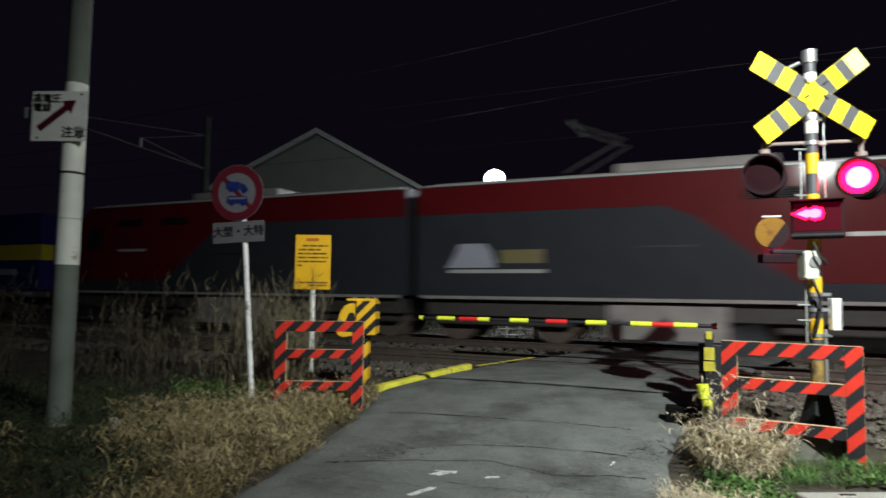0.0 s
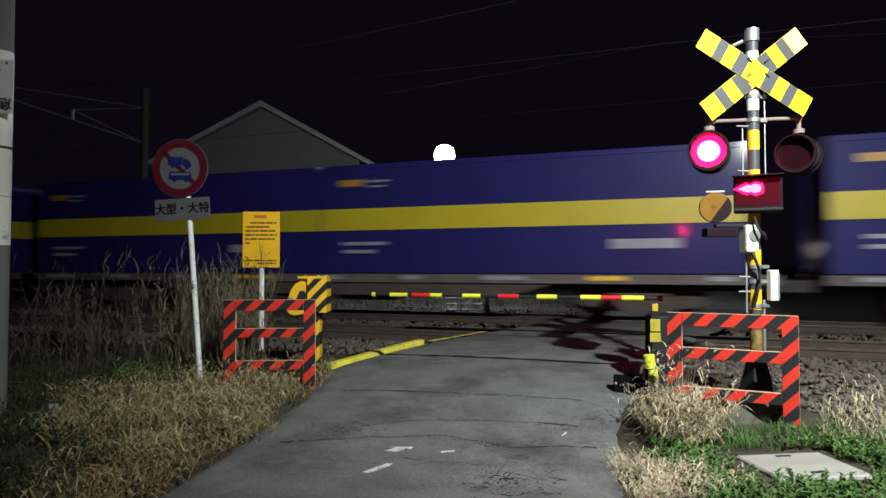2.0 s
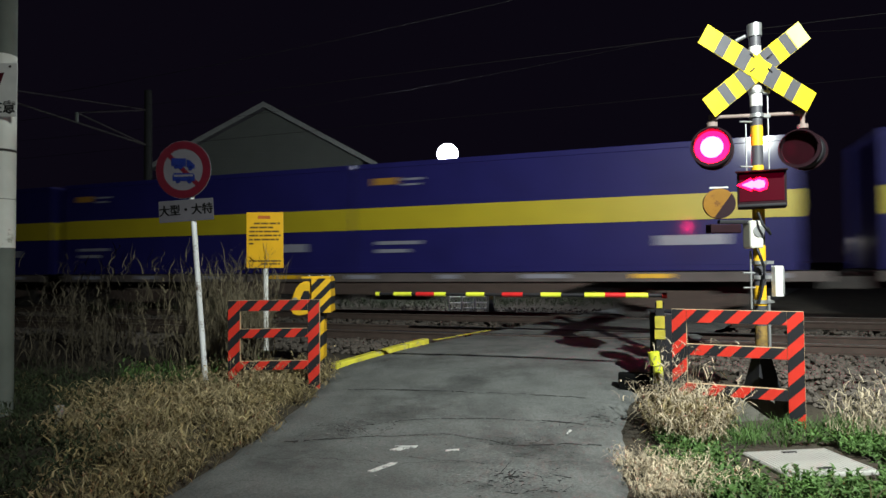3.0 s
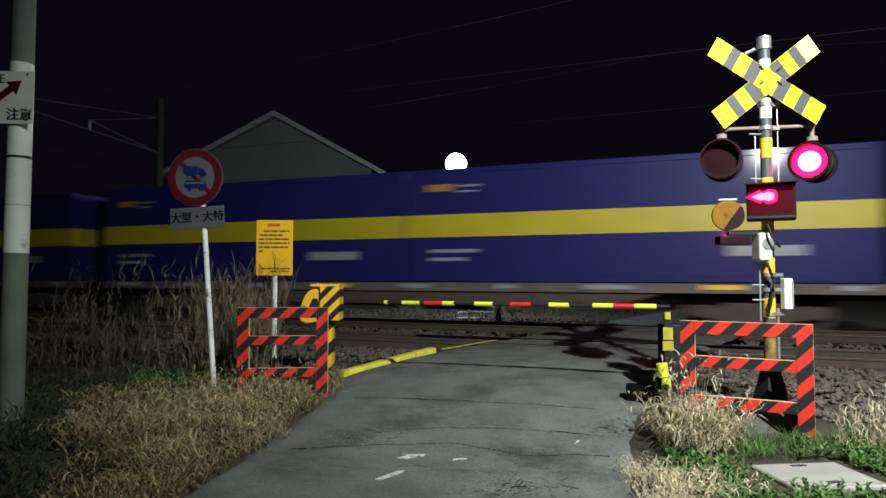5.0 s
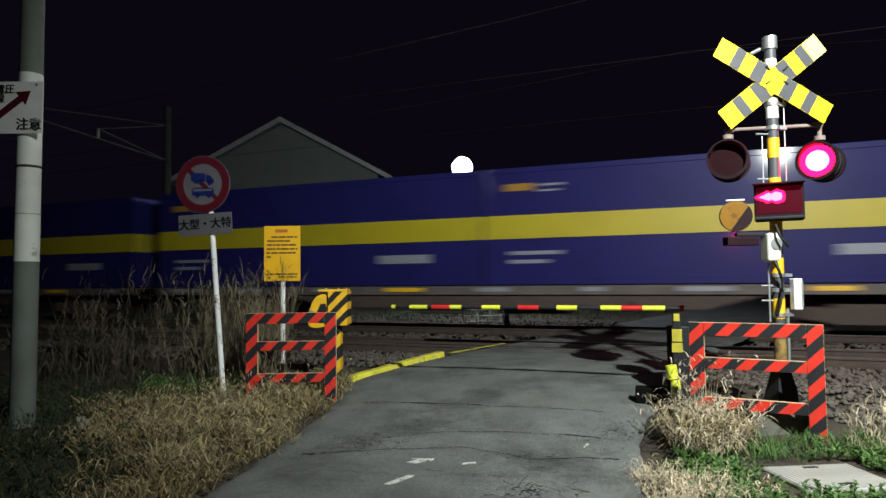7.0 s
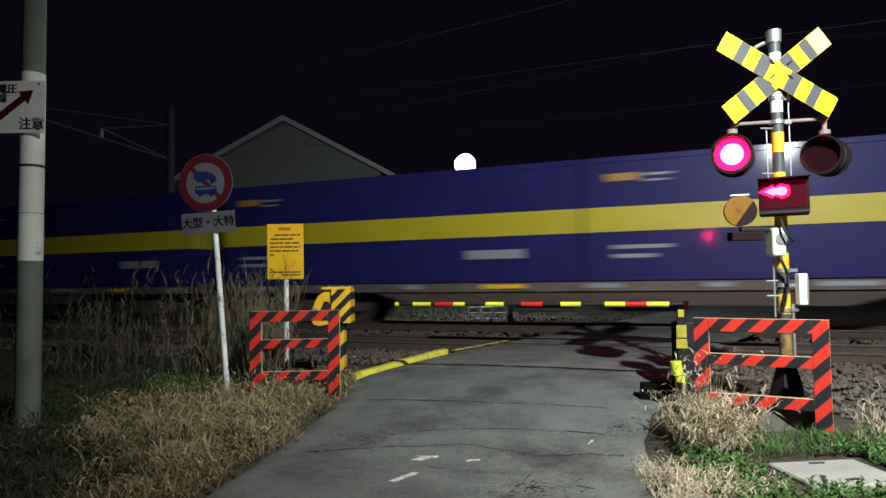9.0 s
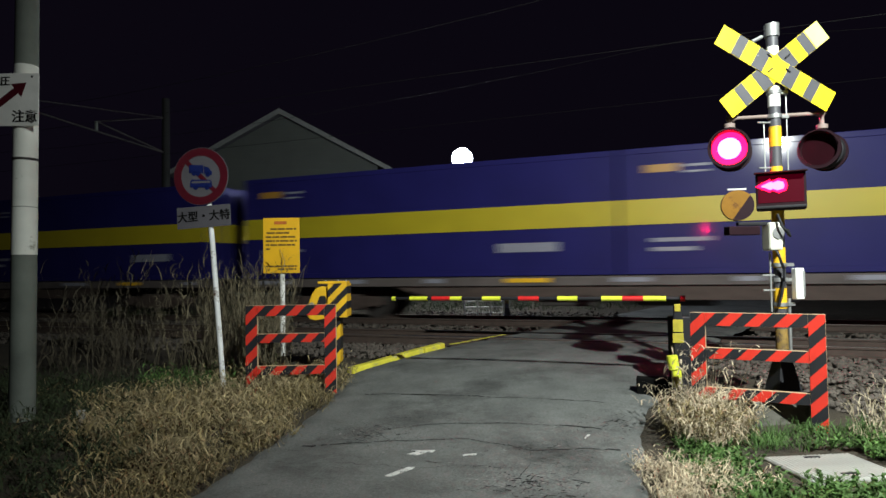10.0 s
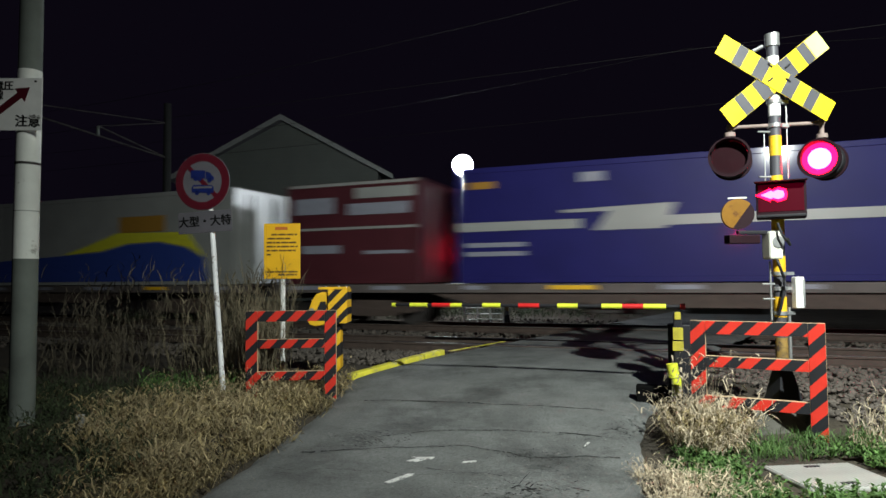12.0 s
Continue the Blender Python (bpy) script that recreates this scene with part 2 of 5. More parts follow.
def thing(name, m, label, category, group="", kind=""):
    ob = new(name)
    ob.matrix_world = m
    return tagged(ob, label, category, group, kind)


def B():
    return bmesh.new()


def writing(name, text, size, m, material, parent, width=1.0):
    """Raised lettering in the built-in font, made into a mesh."""
    cu = bpy.data.curves.new(name, "FONT")
    cu.body, cu.size, cu.extrude, cu.align_x, cu.align_y = text, size, 0.0015, "CENTER", "CENTER"
    cu.offset = 0.009 * size
    tmp = bpy.data.objects.new(name, cu)
    scene.collection.objects.link(tmp)
    dg = bpy.context.evaluated_depsgraph_get()
    me = bpy.data.meshes.new_from_object(tmp.evaluated_get(dg))
    bpy.data.objects.remove(tmp)
    bm = bmesh.new()
    for k, (dx, dy) in enumerate(((0, 0), (0.018, 0.0), (-0.018, 0.0), (0.0, 0.016))):
        heavy = me.copy()
        heavy.transform(Matrix.Translation((dx * size, dy * size, 0.0002 * k)))
        bm.from_mesh(heavy)
        bpy.data.meshes.remove(heavy)
    bm.to_mesh(me)
    bm.free()
    me.transform(m @ pose(0, 0, 0, 90) @ Matrix.Diagonal((width, 1, 1, 1)))
    me.materials.clear()
    me.materials.append(material)
    ob = new(name, me)
    ob.parent = parent
    return ob


# SECTION STRUCTURE
def road_left(y):
    """x of the road's left edge."""
    return float(np.interp(y, [-60, 0, 4.04, 6.2, 8.4, 10.3, 13.0, 24, 60], [-2.6, -2.2, -1.75, -1.45, -1.25, 0.15, 2.0, 9.5, 34]))


def road_right(y):
    return float(np.interp(y, [-60, 0, 4.04, 5.9, 7.0, 8.6, 10.0, 13.0, 24, 60], [1.2, 1.0, 1.22, 1.75, 2.35, 3.1, 4.1, 6.2, 13.5, 38]))


def build_ground():
    xs = np.unique(np.concatenate([np.linspace(-12, 14, 105), np.array([-400, -200, -100, -60, -40, -28, -20, -15, 17, 22, 30, 45, 70, 110, 200, 400])]))
    ys = np.unique(np.concatenate([np.linspace(-4, 22, 105), np.array([-300, -100, -40, -20, -10, 26, 32, 40, 55, 80, 120, 200, 400, 900])]))
    verts, faces = [], []
    for y in ys:
        for x in xs:
            z = ground_z(x, y) - 0.035
            if -12 < x < 14 and -4 < y < 22:
                z += 0.03 * noise.noise((x * 0.9, y * 0.9, 0)) + 0.012 * noise.noise((x * 4, y * 4, 3))
            inside = smooth(-0.1, 0.25, min(x - road_left(y), road_right(y) - x))
            z -= 0.05 * inside
            bank = smooth(0.2, 0.9, road_left(y) - x) * (1 - smooth(7.6, 8.4, over(x, y)))
            z += 0.05 * bank
            bed = smooth(8.2, 8.9, over(x, y)) * (1 - smooth(17.0, 17.8, over(x, y)))
            z -= 0.20 * bed
            verts.append((x, y, z))
    w = len(xs)
    for j in range(len(ys) - 1):
        for i in range(w - 1):
            k = j * w + i
            faces.append((k, k + 1, k + w + 1, k + w))
    me = bpy.data.meshes.new("ground")
    me.from_pydata(verts, [], faces)
    me.materials.append(M_SOIL)
    for p in me.polygons:
        p.use_smooth = True
    tagged(new("ground", me), "dark earth ground with dry litter beside the railway", "ground", kind="structure")


def asphalt():
    """Worn grey asphalt: aggregate, patches, branching cracks."""
    m = mat("worn_asphalt", (0.112, 0.117, 0.113), 0.85, var=0.24, scale=2.4, bump=0.6, fine=140, bump_distance=0.006)
    n, l = m.node_tree.nodes, m.node_tree.links
    b = n["Principled BSDF"]
    base = b.inputs["Base Color"].links[0].from_socket
    co = n["Texture Coordinate"]
    warp = n.new("ShaderNodeTexNoise")
    warp.inputs["Scale"].default_value, warp.inputs["Detail"].default_value = 2.5, 8
    l.new(co.outputs["Object"], warp.inputs["Vector"])
    add = n.new("ShaderNodeVectorMath")
    add.operation = "MULTIPLY_ADD"
    add.inputs[1].default_value = (0.35, 0.35, 0)
    l.new(warp.outputs["Color"], add.inputs[0])
    l.new(co.outputs["Object"], add.inputs[2])
    squash = n.new("ShaderNodeMapping")
    squash.inputs["Scale"].default_value = (0.28, 1.7, 1)
    l.new(add.outputs[0], squash.inputs[0])
    cell = n.new("ShaderNodeTexVoronoi")
    cell.feature = "DISTANCE_TO_EDGE"
    cell.inputs["Scale"].default_value = 1.05
    l.new(squash.outputs[0], cell.inputs["Vector"])
    where = n.new("ShaderNodeTexNoise")
    where.inputs["Scale"].default_value = 0.8
    l.new(co.outputs["Object"], where.inputs["Vector"])
    width = n.new("ShaderNodeMapRange")
    width.inputs[1].default_value, width.inputs[2].default_value = 0.44, 0.62
    width.inputs[3].default_value, width.inputs[4].default_value = 0.0, 0.0015
    l.new(where.outputs[0], width.inputs[0])
    less = n.new("ShaderNodeMath")
    less.operation = "LESS_THAN"
    l.new(cell.outputs["Distance"], less.inputs[0])
    l.new(width.outputs[0], less.inputs[1])
    mix = n.new("ShaderNodeMix")
    mix.data_type = "RGBA"
    l.new(less.outputs[0], mix.inputs[0])
    l.new(base, mix.inputs[6])
    mix.inputs[7].default_value = (0.02, 0.02, 0.02, 1)
    speck = n.new("ShaderNodeTexVoronoi")
    speck.inputs["Scale"].default_value = 85
    l.new(co.outputs["Object"], speck.inputs["Vector"])
    sp = n.new("ShaderNodeMapRange")
    sp.inputs[3].default_value, sp.inputs[4].default_value = 0.72, 1.30
    l.new(speck.outputs["Color"], sp.inputs[0])
    # old patches, darker where the surface has broken up
    worn = n.new("ShaderNodeTexNoise")
    worn.inputs["Scale"].default_value, worn.inputs["Detail"].default_value, worn.inputs["Roughness"].default_value = 1.1, 9, 0.72
    l.new(co.outputs["Object"], worn.inputs["Vector"])
    wr = n.new("ShaderNodeMapRange")
    wr.inputs[1].default_value, wr.inputs[2].default_value = 0.48, 0.68
    wr.inputs[3].default_value, wr.inputs[4].default_value = 1.08, 0.45
    l.new(worn.outputs[0], wr.inputs[0])
    crumb = n.new("ShaderNodeTexVoronoi")
    crumb.inputs["Scale"].default_value = 24
    l.new(add.outputs[0], crumb.inputs["Vector"])
    pit = n.new("ShaderNodeMapRange")
    pit.inputs[1].default_value, pit.inputs[2].default_value = 0.12, 0.34
    pit.inputs[3].default_value, pit.inputs[4].default_value = 0.35, 1.0
    l.new(crumb.outputs["Distance"], pit.inputs[0])
    place = n.new("ShaderNodeMapRange")
    place.inputs[1].default_value, place.inputs[2].default_value = 0.56, 0.64
    l.new(worn.outputs[0], place.inputs[0])
    holes = n.new("ShaderNodeMix")
    holes.inputs[2].default_value = 1.0
    l.new(place.outputs[0], holes.inputs[0])
    l.new(pit.outputs[0], holes.inputs[3])
    wr2 = n.new("ShaderNodeMath")
    wr2.operation = "MULTIPLY"
    l.new(wr.outputs[0], wr2.inputs[0])
    l.new(holes.outputs[0], wr2.inputs[1])
    wr = wr2
    both = n.new("ShaderNodeMath")
    both.operation = "MULTIPLY"
    l.new(sp.outputs[0], both.inputs[0])
    l.new(wr.outputs[0], both.inputs[1])
    tone = n.new("ShaderNodeMix")
    tone.data_type, tone.blend_type = "RGBA", "MULTIPLY"
    tone.inputs[0].default_value = 1
    l.new(mix.outputs[2], tone.inputs[6])
    l.new(both.outputs[0], tone.inputs[7])
    l.new(tone.outputs[2], b.inputs["Base Color"])
    return m


M_ASPHALT = asphalt()


def road_z(x, y):
    a, b = road_left(y), road_right(y)
    k = min(1, max(0, (x - a) / (b - a)))
    flat = smooth(8.4, 9.6, over(x, y))
    z = ground_z(x, y) + 0.006 - 0.002 * flat + 0.02 * (1 - flat) * (1 - (2 * k - 1) ** 2)
    return z + 0.010 * noise.noise((x * 1.3, y * 1.3, 9)) * (1 - smooth(8.5, 9.5, over(x, y)))


def build_road():
    ys = np.concatenate([np.linspace(-30, 0, 12), np.linspace(0.2, 13.4, 120), np.linspace(13.6, 60, 30)])
    verts, faces = [], []
    n = 28
    for y in ys:
        a, b = road_left(y), road_right(y)
        for i in range(n + 1):
            k = i / n
            rag = 0.06 * noise.noise((y * 2.3, 7.0 * (i == n), 1)) + 0.025 * noise.noise((y * 9, 3.0 * (i == n), 5))
            x = a + (b - a) * k + (rag if i in (0, n) else 0)
            z = road_z(x, y) - (0.045 if i in (0, n) else 0)
            verts.append((x, y, z))
    w = n + 1
    for j in range(len(ys) - 1):
        for i in range(n):
            k = j * w + i
            faces.append((k, k + 1, k + w + 1, k + w))
    me = bpy.data.meshes.new("road")
    me.from_pydata(verts, [], faces)
    me.materials.append(M_ASPHALT)
    for p in me.polygons:
        p.use_smooth = True
    tagged(new("road", me), "worn grey asphalt road with cracks, rising to the level crossing", "road", kind="structure")


def rail_profile():
    return [(-0.06, 0), (0.06, 0), (0.06, 0.015), (0.012, 0.03), (0.012, 0.11), (0.032, 0.12), (0.032, 0.148), (-0.032, 0.148), (-0.032, 0.12), (-0.012, 0.11), (-0.012, 0.03), (-0.06, 0.015)]


def build_track(d, name):
    track = thing(name, spot(0, d, 0), "rusty steel rails on concrete sleepers in stone ballast", "railway track", "railway tracks", "structure")
    for s in (-1, 1):
        y = s * (GAUGE / 2 + 0.032)
        bm = B()
        prism(bm, [(p, q - 0.150) for p, q in rail_profile()], -90, 90)
        bm.transform(pose(0, y, 0, 0, 0, 90))
        rail = part("rail", bm, M_RAIL, track)
        part("rail_head", box(B(), 0, y, 0.0, 180, 0.05, 0.006), M_RAILTOP, rail, "polished rail head")
    me = mesh_of("sleeper", box(B(), 0, 0, 0, 0.22, 2.0, 0.16, bevel=0.02), M_SLEEPER)
    for i in range(-60, 45):
        ob = new("sleeper", me)
        ob.parent = track
        ob.matrix_local = pose(i * 0.62 + random.uniform(-0.02, 0.02), 0, -0.235, 0, 0, random.uniform(-1, 1))
    return track


build_ground()
build_road()
build_track(NEAR_TRACK, "railway_track")
build_track(FAR_TRACK, "railway_track")


def crack(rng, points, width, broken=0.10):
    """A worn crack along a line of points, broken into short crumbly runs."""
    path = []
    for (x0, y0), (x1, y1) in zip(points, points[1:]):
        n = max(2, int(math.hypot(x1 - x0, y1 - y0) / 0.022))
        path += [(x0 + (x1 - x0) * i / n, y0 + (y1 - y0) * i / n) for i in range(n)]
    verts, faces, off = [], [], 0.0
    for i, (x, y) in enumerate(path):
        off = 0.86 * off + rng.gauss(0, 0.006)
        swell = 0.5 + 1.3 * noise.noise((x * 3.1, y * 3.1, 4))
        w = width * max(0.35, swell) * rng.uniform(0.45, 1.4) / 2
        for s in (-1, 1):
            verts.append((x, y + off + s * w, road_z(x, y + off + s * w) + 0.0035))
        if i and rng.random() > broken:
            k = 2 * i
            faces.append((k - 2, k, k + 1, k - 1))
    return verts, faces


def lay_cracks(name, runs, label, category, group="", kind="structure"):
    """Join runs of crack into one dark inlay on the road."""
    V, F = [], []
    for verts, faces in runs:
        F += [tuple(i + len(V) for i in f) for f in faces]
        V += verts
    me = bpy.data.meshes.new(name)
    me.from_pydata(V, [], F)
    me.materials.append(M_CRACK)
    tagged(new(name, me), label, category, group, kind)


def crack_net(rng, cx, cy, sx, sy, count):
    """Short branching cracks of a broken patch."""
    runs = []
    for k in range(count):
        x, y, a = rng.gauss(cx, sx), rng.gauss(cy, sy), rng.uniform(0, 6.28)
        pts = [(x, y)]
        for i in range(rng.randint(2, 4)):
            a += rng.gauss(0, 0.9)
            step = rng.uniform(0.03, 0.08)
            x, y = x + step * cos(a), y + 1.3 * step * sin(a)
            pts.append((x, y))
        if all(road_left(q) + 0.05 < p < road_right(q) - 0.05 for p, q in pts):
            runs.append(crack(rng, pts, rng.uniform(0.006, 0.016), 0.30))
    return runs


def crumbs(rng, name, material, spots, label, r0, r1):
    """Small uneven pits or chips where the asphalt has broken up. spots: x, y, spread x, spread y, count."""
    verts, faces = [], []
    for cx, cy, sx, sy, count in spots:
        for k in range(2 * count):
            x, y = rng.gauss(cx, sx), rng.gauss(cy, sy)
            if not road_left(y) + 0.05 < x < road_right(y) - 0.04:
                continue
            r = r0 + (r1 - r0) * rng.random() ** 2.5
            a0, n = rng.uniform(0, 6), rng.randint(5, 7)
            base = len(verts)
            for i in range(n):
                a = a0 + 2 * pi * i / n
                q = r * rng.uniform(0.25, 1.4)
                px, py = x + 1.5 * q * cos(a), y + q * sin(a)
                verts.append((px, py, road_z(px, py) + 0.004))
            faces.append(tuple(range(base, base + n)))
    me = bpy.data.meshes.new(name)
    me.from_pydata(verts, [], faces)
    me.materials.append(material)
    tagged(new(name, me), label, "road wear", kind="stuff")


M_CRACK = mat("open_crack", (0.012, 0.012, 0.012), 0.95)


M_CHIP = mat("pale_asphalt_chip", (0.22, 0.22, 0.21), 0.9, var=0.2, scale=20)


def build_cracks():
    rng = random.Random(11)
    for pts, w in (([(-0.95, 7.10), (-0.69, 7.06), (0.19, 6.82), (0.83, 6.63), (1.55, 6.40)], 0.043),
                   ([(-0.60, 5.74), (-0.18, 5.86), (0.5, 5.83), (1.14, 5.65), (1.45, 5.55)], 0.032),
                   ([(-1.25, 5.30), (-0.96, 5.31), (-0.48, 5.37), (0.11, 5.38), (0.44, 5.2), (0.62, 5.03), (1.09, 5.1), (1.35, 5.05)], 0.038),
                   ([(-0.21, 4.79), (0.03, 4.72), (0.39, 4.58)], 0.010), ([(-0.85, 6.0), (-0.7, 5.85), (-0.62, 5.6), (-0.5, 5.37)], 0.016),
                   ([(0.62, 5.03), (0.58, 4.7), (0.46, 4.4), (0.50, 4.1)], 0.012), ([(-0.18, 5.86), (-0.35, 6.3), (-0.30, 6.9)], 0.010)):
        lay_cracks("road_crack", [crack(rng, pts, w)], "jagged dark crack across the worn asphalt", "road crack", "cracks in the road")
    for spot_ in ((-0.80, 5.70, 0.20, 0.16, 34), (-0.65, 5.45, 0.26, 0.09, 30), (0.52, 4.25, 0.18, 0.16, 40), (0.75, 4.45, 0.20, 0.12, 16),
                  (1.15, 5.5, 0.14, 0.25, 16), (1.50, 5.8, 0.09, 0.16, 16), (0.45, 5.10, 0.22, 0.08, 16)):
        lay_cracks("crack_net", crack_net(rng, *spot_), "net of fine cracks in a broken asphalt patch", "road wear", "", "stuff")
    pits = [(-0.80, 5.72, 0.18, 0.14, 34), (0.50, 4.22, 0.15, 0.14, 40), (1.52, 5.75, 0.07, 0.14, 40), (0.55, 5.08, 0.12, 0.04, 14)]
    crumbs(rng, "asphalt_pits", M_CRACK, pits, "small dark pits in the broken asphalt", 0.0025, 0.012)
    chips = [(-0.8, 5.7, 0.2, 0.2, 90), (0.5, 4.3, 0.2, 0.2, 90), (1.05, 5.8, 0.15, 0.3, 70), (0.2, 5.0, 0.2, 0.06, 24), (0.4, 5.2, 0.8, 0.5, 80)]
    crumbs(rng, "asphalt_chips", M_CHIP, chips, "pale chips of worn asphalt", 0.002, 0.009)


build_cracks()


# SECTION CROSSING
def stripe_board(bm_red, bm_black, x0, x1, z0, z1, y0, y1, pitch, phase, slope=1.0):
    """A board cut into slanting stripes of two colours."""
    def clip(pts, f):
        out = []
        for i, p in enumerate(pts):
            q = pts[(i + 1) % len(pts)]
            a, b = f(p), f(q)
            if a >= 0:
                out.append(p)
            if a * b < 0:
                k = a / (a - b)
                out.append((p[0] + (q[0] - p[0]) * k, p[1] + (q[1] - p[1]) * k))
        return out
    rect = [(x0, z0), (x1, z0), (x1, z1), (x0, z1)]
    vals = [x - slope * z for x, z in rect]
    k = math.floor((min(vals) - phase) / pitch) - 1
    while k * pitch + phase < max(vals):
        lo, hi = k * pitch + phase, (k + 1) * pitch + phase
        pts = clip(clip(rect, lambda p: p[0] - slope * p[1] - lo), lambda p: hi - p[0] + slope * p[1])
        if len(pts) > 2:
            prism(bm_red if k % 2 == 0 else bm_black, pts, y0, y1)
        k += 1


def guard_frame(m, label, w=1.08, h=1.0):
    """A wooden guard frame faced with slanting red and black sheet."""
    g = thing("guard_frame", m, label, "guard frame", "striped guard frames")
    t = 0.13
    bars = [("post", 0, t, 0, h), ("post", w - t, w, 0, h), ("top_rail", t, w - t, h - 0.12, h), ("middle_rail", t, w - t, 0.58, 0.68), ("bottom_rail", t, w - t, 0.22, 0.32)]
    for name, x0, x1, z0, z1 in bars:
        bm = B()
        box(bm, (x0 + x1) / 2, 0.025, (z0 + z1) / 2, x1 - x0, 0.05, z1 - z0)
        wood = part(name, bm, M_WOOD, g, "raw wooden board with striped sheet")
        r, k = B(), B()
        stripe_board(r, k, x0 + 0.002, x1 - 0.002, z0 + 0.002, z1 - 0.002, -0.006, -0.001, 0.115, 0.03)
        part("red_stripe", r, M_RED, wood, "orange-red stripes")
        part("black_stripe", k, M_BLACK, wood, "black stripes")
    return g


def lamp_side(parent, m, r, label):
    """One round lamp that faces along -y of m: housing, rim and hood."""
    bm = ring(B(), r * 0.95, r * 1.02, -0.13, -0.02, 40)
    rod(bm, (0, -0.02, 0), (0, 0.0, 0), r * 1.0, r * 0.84, 40)
    bm.transform(m)
    head = part("lamp_housing", bm, M_BLACK, parent, label)
    bm = ring(B(), r * 0.945, r * 1.12, -0.145, -0.115, 40)
    bm.transform(m)
    part("rim", bm, M_MAROONBOX, head, "dark round rim")
    bm, n = B(), 24
    a0, a1 = radians(5), radians(175)
    for rr in (r * 1.0, r * 0.95):
        vs = []
        for i in range(n + 1):
            a = a0 + (a1 - a0) * i / n
            d = 0.145 + 0.045 * max(0, sin(a))
            vs.append((bm.verts.new((cos(a) * rr, -0.14, sin(a) * rr)), bm.verts.new((cos(a) * rr, -d, sin(a) * rr))))
        for i in range(n):
            bm.faces.new((vs[i][0], vs[i + 1][0], vs[i + 1][1], vs[i][1]))
    bmesh.ops.recalc_face_normals(bm, faces=bm.faces)
    bm.transform(m)
    part("hood", bm, M_MAROONBOX, head, "short curved dark hood")
    return head


def lamp_head(parent, x, z, yaw, r=0.165):
    """Two round lamps back to back on one hanger; gives each with its pose."""
    front, rear = pose(x, 0.02, z, 0, 0, yaw), pose(x, 0.02, z, 0, 0, yaw + 180)
    bm = rod(B(), (0, -0.02, 0), (0, 0.02, 0), r * 0.8, n=32)
    bm.transform(front)
    part("junction_plate", bm, M_BLACK, parent)
    return [(lamp_side(parent, front, r, "black round lamp housing"), front),
            (lamp_side(parent, rear, r, "black round lamp housing facing the tracks"), rear)]


